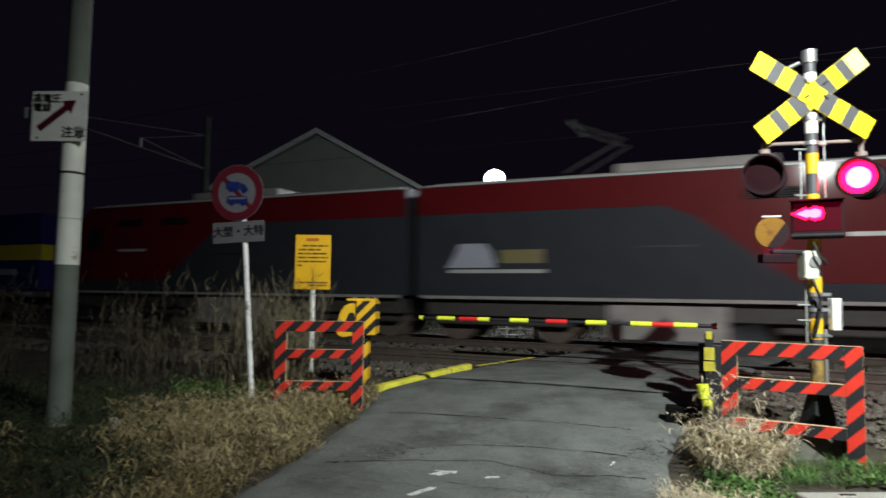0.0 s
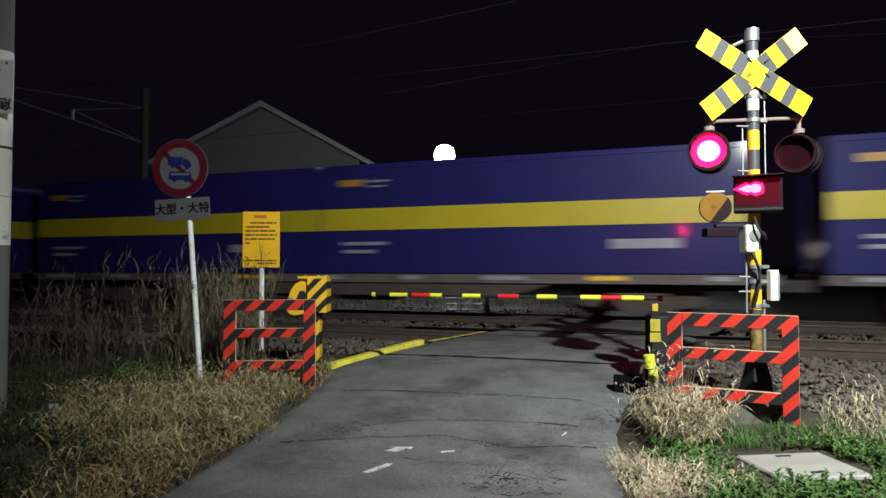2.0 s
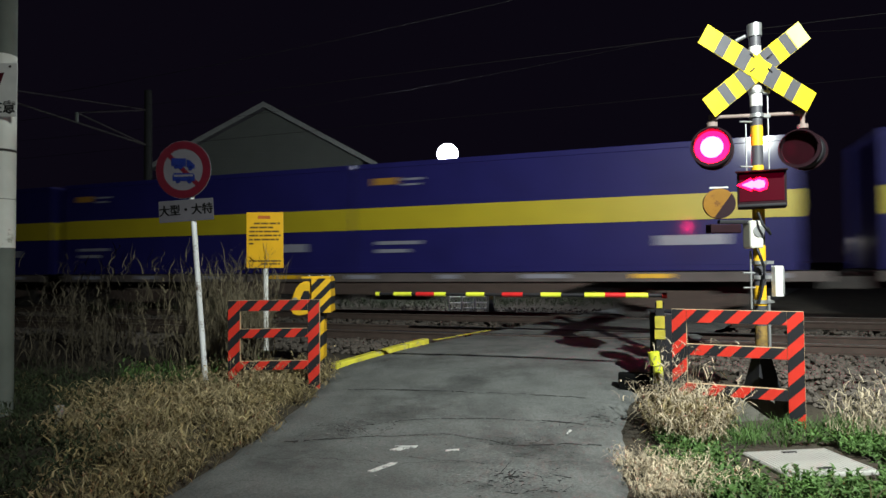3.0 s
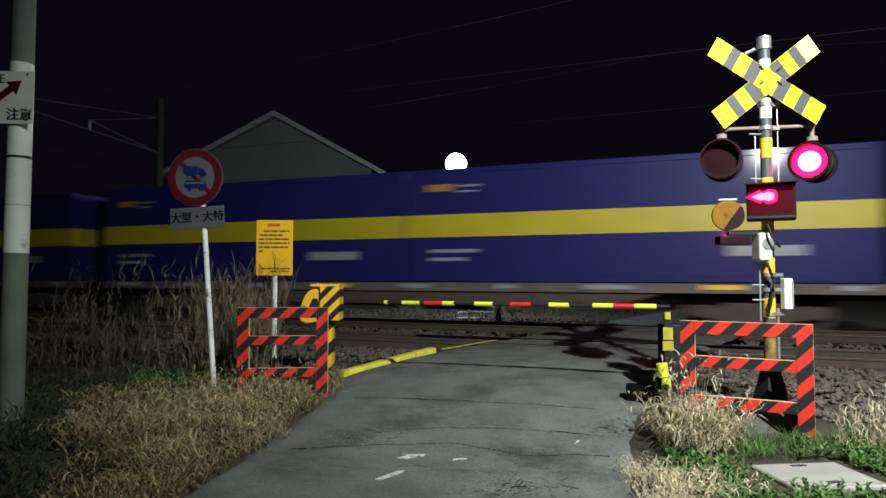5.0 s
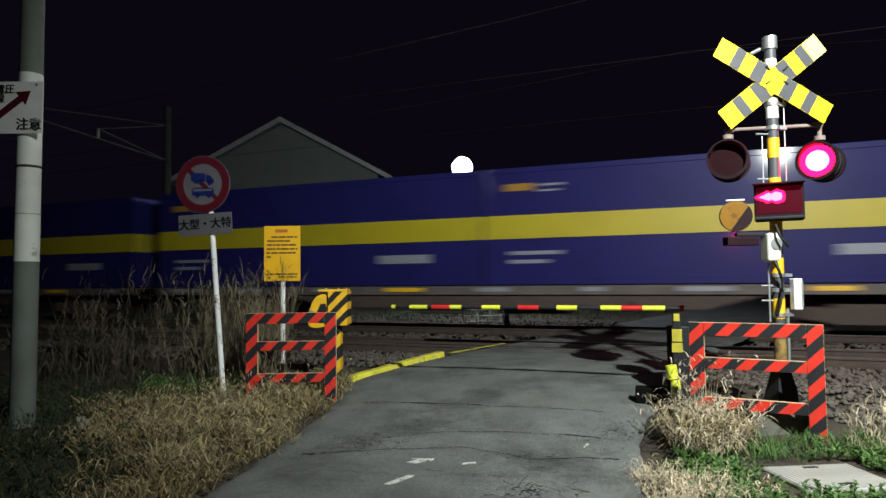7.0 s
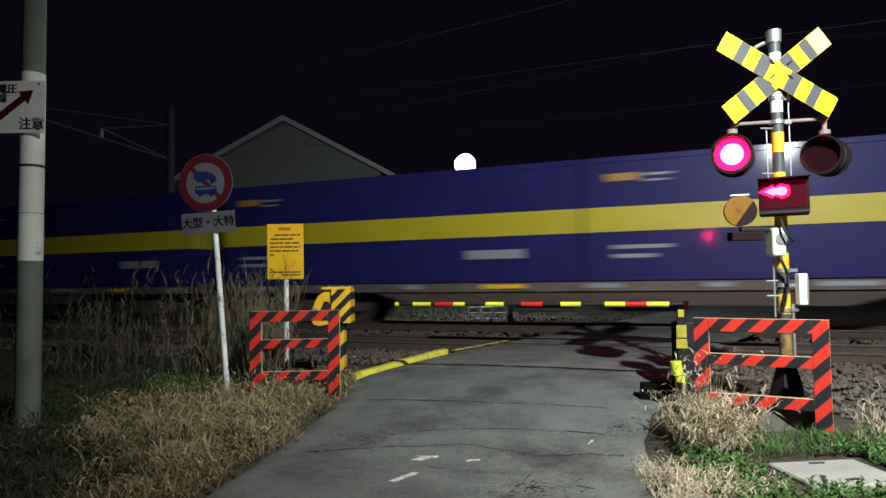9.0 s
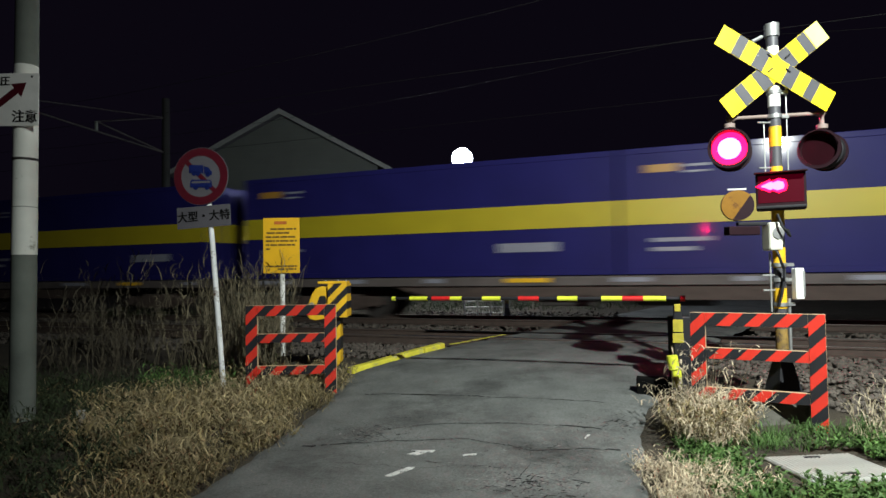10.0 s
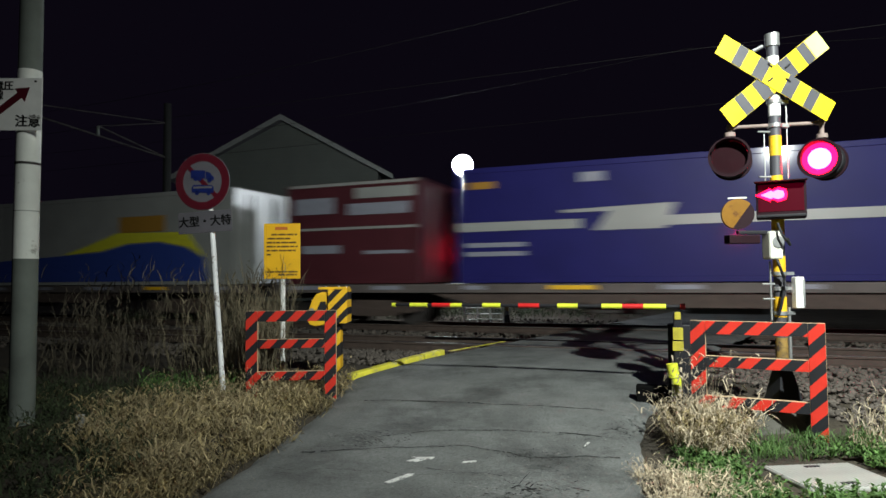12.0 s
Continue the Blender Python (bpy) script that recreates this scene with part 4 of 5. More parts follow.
def wagon(offset):
    w = thing("container_wagon", spot(0, FAR_TRACK, 0), "brown-grey container flat wagon with two bogies", "railway wagon", "wagons of the train")
    L = 19.6
    part("frame", box(B(), -L / 2, 0, 0.80, L, 0.5, 0.30, bevel=0.01), M_DARKSTEEL, w)
    for y in (-1, 1):
        sill = part("side_sill", box(B(), -L / 2, y * 1.20, 0.90, L, 0.10, 0.20, bevel=0.01), M_SILL, w, "grimy side sill")
        for k in range(9):
            part("stake_plate", box(B(), -1.0 - k * 2.2, y * 1.262, 0.92, 0.5 + 0.25 * (k % 3), 0.01, 0.09), M_YELLOW if k % 4 == 1 else M_LETTER, sill)
    for y in (-1, 1):
        bm = prism(B(), [(-4.3, 0.80), (-5.4, 0.50), (-14.2, 0.50), (-15.3, 0.80)], y * 1.12 - 0.04, y * 1.12 + 0.04)
        girder = part("belly_girder", bm, M_BROWNSTEEL, w, "deep grimy girder between the bogies")
        for k in range(7):
            part("stiffener", box(B(), -6.2 - 1.2 * k, y * 1.172, 0.65, 0.05, 0.024, 0.27), M_BROWNSTEEL, girder)
    part("deck", box(B(), -L / 2, 0, 0.985, L, 2.3, 0.04), M_DARKSTEEL, w)
    for cx in (-2.6, -L + 2.6):
        bg = part("bogie", box(B(), cx, 0, 0.48, 1.2, 1.7, 0.26, bevel=0.03), M_BROWNSTEEL, w, "rusty bogie")
        for y in (-1, 1):
            bm = prism(B(), [(cx - 1.25, 0.36), (cx - 1.25, 0.52), (cx - 0.6, 0.52), (cx - 0.35, 0.42), (cx + 0.35, 0.42), (cx + 0.6, 0.52), (cx + 1.25, 0.52), (cx + 1.25, 0.36), (cx + 0.5, 0.22), (cx - 0.5, 0.22)], y * 0.80 - 0.07, y * 0.80 + 0.07)
            part("side_frame", bm, M_BROWNSTEEL, bg)
            for ax in (-0.95, 0.95):
                bm = rod(B(), (cx + ax, y * 0.60, 0.43), (cx + ax, y * 0.47, 0.43), 0.43, n=28)
                part("wheel", bm, M_DARKSTEEL, bg)
                part("axle_box", box(B(), cx + ax, y * 0.90, 0.43, 0.26, 0.16, 0.26, bevel=0.02), M_BROWNSTEEL, bg)
    part("brake_tank", rod(B(), (-8.2, -0.6, 0.55), (-9.8, -0.6, 0.55), 0.2, n=20), M_DARKSTEEL, w)
    part("equipment_box", box(B(), -11.2, -0.75, 0.55, 1.2, 0.5, 0.4, bevel=0.02), M_DARKSTEEL, w)
    part("coupler", box(B(), 0.2, 0, 0.75, 0.7, 0.22, 0.26, bevel=0.02), M_DARKSTEEL, w)
    part("coupler", box(B(), -L - 0.2, 0, 0.75, 0.7, 0.22, 0.26, bevel=0.02), M_DARKSTEEL, w)
    MOVING.append((w, offset, 0))
    return w


def locomotive(offset):
    """A two-section red and grey electric locomotive."""
    lo = thing("locomotive", spot(0, FAR_TRACK, 0), "red and grey two-section electric freight locomotive", "locomotive")
    L, w = 25.0, 2.7
    half = L / 2
    for s, x0 in ((1, -half + 0.15), (-1, -half - 0.15)):
        # outline along the section; the cab end slopes
        X = lambda k: x0 + s * k
        e = half - 0.3
        bm = prism(B(), [(X(0), 1.05), (X(e - 0.10), 1.05), (X(e), 1.9), (X(e - 0.65), 3.35), (X(e - 1.0), 3.62), (X(0), 3.62)], -w / 2, w / 2)
        body = part("section_body", bm, M_LOCOGREY, lo, "grey body section with red roof band")
        for y in (-1, 1):
            y0, y1 = (-w / 2 - 0.008, -w / 2 - 0.001) if y < 0 else (w / 2 + 0.001, w / 2 + 0.008)
            bm = prism(B(), [(X(0.02), 2.95), (X(e - 6.6), 2.95), (X(e - 6.0), 2.70), (X(e - 4.2), 1.38), (X(e - 0.09), 1.38), (X(e - 0.02), 1.9), (X(e - 0.67), 3.34), (X(e - 1.0), 3.60), (X(0.02), 3.60)], y0, y1)
            part("red_livery", bm, M_LOCORED, body, "red upper band and cab side")
            bm = prism(B(), [(X(e - 1.55), 2.35), (X(e - 0.85), 2.35), (X(e - 1.05), 2.95), (X(e - 1.55), 2.95)], y0 * 1.004, y1 * 1.004)
            part("cab_window", bm, M_GLASSDARK, body)
            for k in (7.6, 9.4):
                g = part("cab_grille", box(B(), X(k), y * (w / 2 + 0.010), 3.1, 1.0, 0.012, 0.20), M_DEADBLACK, body, "dark louvred opening")
                for q in range(4):
                    part("louvre", box(B(), X(k), y * (w / 2 + 0.018), 3.03 + 0.047 * q, 0.94, 0.012, 0.014), M_BLACK, g)
            part("cab_stripe", box(B(), X(9.3), y * (w / 2 + 0.012), 2.28, 1.15, 0.008, 0.08), M_CWHITE, body, "white cab stripe")
            if s == 1:
                part("body_stripe", box(B(), X(2.0), y * (w / 2 + 0.006), 1.62, 2.3, 0.008, 0.08), M_CWHITE, body, "white stripe")
                em = prism(B(), [(X(0.8), 1.70), (X(2.0), 1.70), (X(1.9), 2.05), (X(1.75), 2.25), (X(1.1), 2.25), (X(1.0), 2.0)], y * w / 2 + (-0.012 if y < 0 else 0.002), y * w / 2 + (-0.002 if y < 0 else 0.012))
                part("emblem", em, M_LETTER, body, "faded pale emblem")
                part("name_panel", box(B(), X(2.6), y * (w / 2 + 0.006), 1.95, 1.0, 0.008, 0.30), M_GOLD, body, "dull gold unreadable panel")
            part("side_door", box(B(), X(4.7), y * (w / 2 + 0.004), 2.0, 0.75, 0.010, 1.7, bevel=0.003), M_LOCOGREY, body)
            part("window_ledge", box(B(), X(5.6), y * (w / 2 + 0.006), 2.12, 1.2, 0.010, 0.04), M_BLACK, body)
            part("skirt_line", box(B(), X(e / 2), y * (w / 2 + 0.01), 1.02, e - 0.3, 0.06, 0.07), M_GREYSTEEL, body)
        part("roof", box(B(), X(e / 2 - 0.4), 0, 3.68, e - 1.4, 2.0, 0.16, bevel=0.04), M_GREYSTEEL, lo, "pale grey roof")
        part("roof_edge", box(B(), X(e / 2 - 0.5), -1.22, 3.63, e - 1.2, 0.18, 0.08, bevel=0.01), M_CWHITE, lo, "pale roof gutter")
        part("roof_gear", box(B(), X(e / 2), 0, 3.88, 3.2, 1.2, 0.30, bevel=0.05), M_GREYSTEEL, lo)
        part("underframe", box(B(), X(e / 2), 0, 0.80, e - 0.4, 2.3, 0.40, bevel=0.02), M_DARKSTEEL, lo)
        for cx in (2.0, 9.2):
            bg = part("bogie", box(B(), X(cx), 0, 0.55, 3.2, 1.9, 0.34, bevel=0.05), M_DARKSTEEL, lo)
            for ax in (-1.2, 1.2):
                for y in (-1, 1):
                    part("wheel", rod(B(), (X(cx + ax), y * 0.62, 0.55), (X(cx + ax), y * 0.48, 0.55), 0.55, n=28), M_BROWNSTEEL, bg)
        part("equipment_box", box(B(), X(5.6), -1.0, 0.56, 2.3, 0.4, 0.72, bevel=0.02), M_GREYSTEEL, lo)
    part("gangway", box(B(), -half, 0, 2.3, 0.5, 1.6, 2.4, bevel=0.03), M_BLACK, lo, "black bellows between sections")
    # folded pantograph
    bm = B()
    for y in (-0.5, 0.5):
        rod(bm, (-half + 3.5, y, 3.9), (-half + 4.8, y * 0.8, 4.6), 0.025, n=8)
        rod(bm, (-half + 4.8, y * 0.8, 4.6), (-half + 3.7, y * 0.9, 5.05), 0.02, n=8)
    rod(bm, (-half + 3.7, -0.8, 5.05), (-half + 3.7, 0.8, 5.05), 0.03, n=8)
    part("pantograph", bm, M_DARKSTEEL, lo, "raised pantograph")
    MOVING.append((lo, offset, 0))
    return lo


locomotive(26.4)
PITCH = 20.4
wagon(0.5)
first = MOVING[-1][0]
blue_container(0.0)
proto = MOVING[-1][0]
LOADING = {3: 0.85, 7: 0.35, 8: -0.2}   # wagons whose containers stand off the middle
for k in range(11):
    for j in range(2):
        off = -PITCH * k - 9.56 * j + LOADING.get(k, 0)
        if k or j:
            MOVING.append((copy_thing(proto, proto.matrix_basis), off, 1.02))
    if k:
        MOVING.append((copy_thing(first, first.matrix_basis), 0.5 - PITCH * k, 0))
for k in (11, 12):
    MOVING.append((copy_thing(first, first.matrix_basis), 0.5 - PITCH * k, 0))


def maroon_container(offset):
    c, b = container(3.72, "short_container", "short dark maroon freight container with faded lettering", M_MAROON, offset, 2.5)
    patch(b, "lettering", M_CWHITE, -1.75, -0.15, 2.08, 2.34, "pale lettering")
    patch(b, "lettering", M_LETTER, -1.95, -0.3, 1.68, 1.96, "faded pale lettering")
    patch(b, "lettering", M_LETTER, -3.5, -2.35, 1.74, 2.14, "faded pale lettering")
    patch(b, "lettering", M_CWHITE, -3.6, -0.1, 1.33, 1.39, "thin white line")
    patch(b, "lettering", M_LETTER, -1.5, -0.3, 0.72, 0.80)
    patch(b, "top_line", M_CWHITE, -3.68, -0.04, 2.42, 2.49)
    patch(b, "lettering", M_LETTER, -3.3, -2.2, 0.75, 0.95)
    return c


def white_striped_container(offset):
    c, b = container(9.4, "freight_container", "blue freight container with a white stripe and emblem", M_BLUE, offset)
    patch(b, "white_stripe", M_CWHITE, -9.38, -6.6, 1.16, 1.36, "white stripe", 0.012)
    patch(b, "white_stripe", M_CWHITE, -4.9, -0.40, 1.16, 1.36, "white stripe", 0.012)
    bm = prism(B(), [(-6.3, 1.1), (-4.9, 1.1), (-4.7, 1.62), (-7.0, 1.56), (-7.0, 1.50), (-6.0, 1.5)], -1.225 - 0.016, -1.225 - 0.008)
    part("emblem", bm, M_CWHITE, b, "white slanted emblem")
    patch(b, "orange_mark", M_ORANGE, -9.1, -8.5, 2.12, 2.28)
    for k in range(2):
        patch(b, "lettering", M_LETTER, -9.2, -7.8, 0.60 + 0.2 * k, 0.70 + 0.2 * k)
    patch(b, "corner_mark", M_LETTER, -6.6, -6.1, 2.15, 2.35)
    return c


def white_container(offset, length=9.4):
    c, b = container(length, "freight_container", "white freight container with blue base and yellow band", M_CWHITE, offset)
    bm = prism(B(), [(-length + 0.02, 0.1), (-0.9, 0.1), (-1.0, 0.7), (-1.6, 1.0), (-2.6, 1.18), (-3.8, 1.15), (-4.8, 0.95), (-length + 0.02, 0.75)], -1.25, -1.235)
    part("blue_field", bm, M_NAVY, b, "dark blue curved field")
    bm = prism(B(), [(-1.0, 0.74), (-1.6, 1.04), (-2.6, 1.22), (-3.8, 1.19), (-4.8, 0.99), (-6.4, 0.90), (-5.4, 1.15), (-4.2, 1.50), (-1.6, 1.45)], -1.25, -1.235)
    part("yellow_field", bm, M_GREENYELLOW, b, "yellow curved band")
    patch(b, "orange_panel", M_ORANGE, -4.1, -2.4, 1.5, 1.95, "orange panel", 0.02)
    return c


E0 = -PITCH * 11
maroon_container(E0 + 0.55)
white_striped_container(E0 - 4.7)
maroon_container(E0 - 15.0)
white_container(E0 - PITCH)
white_container(E0 - PITCH - 9.5)

# SECTION FAR SIDE


def far_street_lamp(m):
    s = thing("street_lamp", m, "street lamp with a bright white head on a thin pole", "street lamp")
    part("pole", rod(B(), (0, 0, -5.0), (0, 0, 0.0), 0.06, 0.04, 14), M_STEEL, s, "thin steel pole")
    part("arm", rod(B(), (0, 0, -0.12), (0.3, -0.2, -0.05), 0.02, n=8), M_STEEL, s)
    # glowing ball larger than the real lamp head, its glare built into the shape
    bm = B()
    bmesh.ops.create_uvsphere(bm, u_segments=20, v_segments=12, radius=0.33)
    part("lamp_glare", bm, M_LIT_WHITE, s, "white glowing ball as large as the lamp's glare")
    return s


far_street_lamp(pose(*FAR_LAMP))


def house(m):
    """Gabled house seen from its gable end."""
    h = thing("house", m, "two-storey gabled house with pale siding, dimly lit", "house")
    W, E, R, D = 11.3, 6.45, 9.4, 9.0
    bm = prism(B(), [(-W / 2 + 0.8, 0), (W / 2 - 0.8, 0), (W / 2 - 0.8, E + 0.15), (0, R - 0.25), (-W / 2 + 0.8, E + 0.15)], 0, D)
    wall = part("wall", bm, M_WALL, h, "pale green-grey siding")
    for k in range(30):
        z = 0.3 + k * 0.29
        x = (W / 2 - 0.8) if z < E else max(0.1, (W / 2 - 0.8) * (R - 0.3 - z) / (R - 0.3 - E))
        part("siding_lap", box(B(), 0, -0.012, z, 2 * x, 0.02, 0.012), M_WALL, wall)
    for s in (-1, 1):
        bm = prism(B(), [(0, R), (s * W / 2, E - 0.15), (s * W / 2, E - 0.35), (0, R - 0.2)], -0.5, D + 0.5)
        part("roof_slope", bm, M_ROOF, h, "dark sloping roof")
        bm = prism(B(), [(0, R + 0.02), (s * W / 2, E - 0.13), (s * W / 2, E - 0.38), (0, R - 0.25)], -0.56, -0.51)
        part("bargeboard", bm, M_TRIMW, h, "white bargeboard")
    return h


house(pose(-8.4, 32.0, 0.0, 0, 0, 0))


def distant_lights():
    """A few lamps far down the road."""
    for x, y, z, w, h in ((14.3, 50, 2.6, 0.5, 0.18), (14.75, 50, 2.2, 0.2, 0.9), (16.6, 52, 3.3, 0.35, 0.2), (15.2, 52, 1.2, 0.25, 0.12), (17.6, 54, 2.0, 0.15, 0.5)):
        t = thing("distant_lamp", pose(x, y, 0), "small bright window light far beyond the tracks", "distant light", "lights beyond the tracks")
        part("lit_panel", box(B(), 0, 0, z, w, 0.1, h, bevel=0.02), M_LIT_FAR, t)
        part("support", rod(B(), (0, 0.1, -0.2), (0, 0.1, z), 0.05, n=8), M_POLE_GREY, t)


distant_lights()

# SECTION GREENERY
M_DRY = mat("dry_straw_grass", (0.215, 0.170, 0.080), 0.8, var=0.5, scale=2, spread=0.85, bump=0)
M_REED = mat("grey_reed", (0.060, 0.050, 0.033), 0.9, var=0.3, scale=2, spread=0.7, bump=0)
M_STALK = mat("brown_stalk", (0.125, 0.105, 0.066), 0.9, var=0.3, scale=2, spread=0.7, bump=0)
M_PALE = mat("bleached_reed", (0.40, 0.335, 0.235), 0.8, var=0.3, scale=3, spread=0.65, bump=0)
M_STRAW = mat("loose_straw", (0.36, 0.29, 0.16), 0.8, var=0.3, scale=3, spread=0.7, bump=0)
M_GREEN = mat("green_grass", (0.066, 0.135, 0.030), 0.7, var=0.3, scale=4, spread=0.5, bump=0)
M_OLIVE = mat("dull_weed", (0.036, 0.052, 0.020), 0.8, var=0.3, scale=4, spread=0.5, bump=0)
RNG = np.random.default_rng(7)


def blades(name, roots, heights, leans, widths, material, label, category, curl=0.5, low=None):
    """Many thin bent blades in one mesh. roots: n x 3, leans: n x 2 (sideways reach per height)."""
    n = len(roots)
    ks = np.array([0.0, 0.22, 0.45, 0.66, 0.85, 1.0])
    taper = (0.8, 1.0, 0.95, 0.75, 0.45, 0.0)
    side = RNG.normal(size=(n, 2))
    side /= np.linalg.norm(side, axis=1, keepdims=True)
    reach = np.linalg.norm(leans, axis=1, keepdims=True) + 1e-6
    cross = np.stack([-leans[:, 1], leans[:, 0]], 1) / reach
    droop = curl * RNG.uniform(0.15, 1.15, n) * np.clip(reach[:, 0], 0.15, 1.3)
    wig, ph = RNG.normal(0, 1, n) * curl * 0.24, RNG.uniform(0, 6.3, n)
    low = roots[:, 2] if low is None else low
    verts = np.zeros((n, 11, 3))
    for i, k in enumerate(ks):
        c = roots.copy()
        c[:, :2] += leans * heights[:, None] * (0.35 * k + 0.65 * k ** 2)
        c[:, :2] += cross * (heights * wig * np.sin(ph + 5.5 * k) * k)[:, None]
        c[:, 2] += heights * (k - droop * k ** 2.6)
        c[:, 2] = np.maximum(c[:, 2], low + 0.01 + 0.05 * heights * k)
        w = widths * taper[i] / 2
        if i < 5:
            verts[:, 2 * i, :] = c
            verts[:, 2 * i + 1, :] = c
            verts[:, 2 * i, :2] -= side * w[:, None]
            verts[:, 2 * i + 1, :2] += side * w[:, None]
        else:
            verts[:, 10, :] = c
    base = (np.arange(n) * 11)[:, None]
    quads = np.concatenate([base + np.array([2 * q, 2 * q + 1, 2 * q + 3, 2 * q + 2]) for q in range(4)])
    tris = base + np.array([8, 9, 10])
    faces = [tuple(q) for q in quads.tolist()] + [tuple(q) for q in tris.tolist()]
    me = bpy.data.meshes.new(name)
    me.from_pydata(verts.reshape(-1, 3).tolist(), [], faces)
    me.materials.append(material)
    return tagged(new(name, me), label, category, kind="stuff")


def tufts(centres, per, radius, h0, h1, lean, width, sway=0.25):
    """Roots, heights, leans and widths for tufts round the centres (x, y, size)."""
    R, H, Ls, Wd = [], [], [], []
    for x, y, k in centres:
        m = max(3, int(per * k))
        a = RNG.uniform(0, 2 * pi, m)
        r = radius * np.sqrt(RNG.uniform(0, 1, m)) * k
        px, py = x + r * np.cos(a), y + r * np.sin(a)
        bias = RNG.normal(0, sway, 2)
        for i in range(m):
            R.append((px[i], py[i], ground_z(px[i], py[i]) - 0.03))
        H.append(RNG.uniform(h0, h1, m) * (0.6 + 0.4 * k))
        Ls.append(np.stack([np.cos(a), np.sin(a)], 1) * RNG.uniform(0.1, lean, (m, 1)) + bias + RNG.normal(0, 0.12, (m, 2)))
        Wd.append(RNG.uniform(0.6, 1.2, m) * width)
    return np.array(R), np.concatenate(H), np.concatenate(Ls), np.concatenate(Wd)


def sprays(name, tuft, leaves, leaf, width, material, label, category, curl=1.3, start=0.1, reach=(0.4, 1.5)):
    """Thin bent stems that carry short curling leaves (or one nodding head, with start at 1)."""
    R, H, Ls, Wd = tuft
    n = len(R)
    i = np.repeat(np.arange(n), leaves)
    m = len(i)
    k = np.clip(RNG.uniform(start, 1.05, m), 0, 1)
    P = R[i].copy()
    P[:, :2] += Ls[i] * H[i][:, None] * (0.35 * k + 0.65 * k ** 2)[:, None]
    P[:, 2] += H[i] * k
    a = RNG.uniform(0, 2 * pi, m)
    out = np.stack([np.cos(a), np.sin(a)], 1) * RNG.uniform(reach[0], reach[1], (m, 1))
    roots = np.concatenate([R, P])
    return blades(name, roots, np.concatenate([H, leaf * RNG.uniform(0.45, 1.3, m)]), np.concatenate([Ls, out]),
                  np.concatenate([Wd, width * RNG.uniform(0.6, 1.3, m)]), material, label, category,
                  np.concatenate([np.zeros(n), np.full(m, curl)]), np.concatenate([R[:, 2], R[i, 2]]))


def scatter(n, x0, x1, y0, y1, keep):
    out = []
    while len(out) < n:
        x, y = RNG.uniform(x0, x1), RNG.uniform(y0, y1)
        k = keep(x, y)
        if RNG.uniform() < k:
            out.append((x, y, RNG.uniform(0.6, 1.1)))
    return out


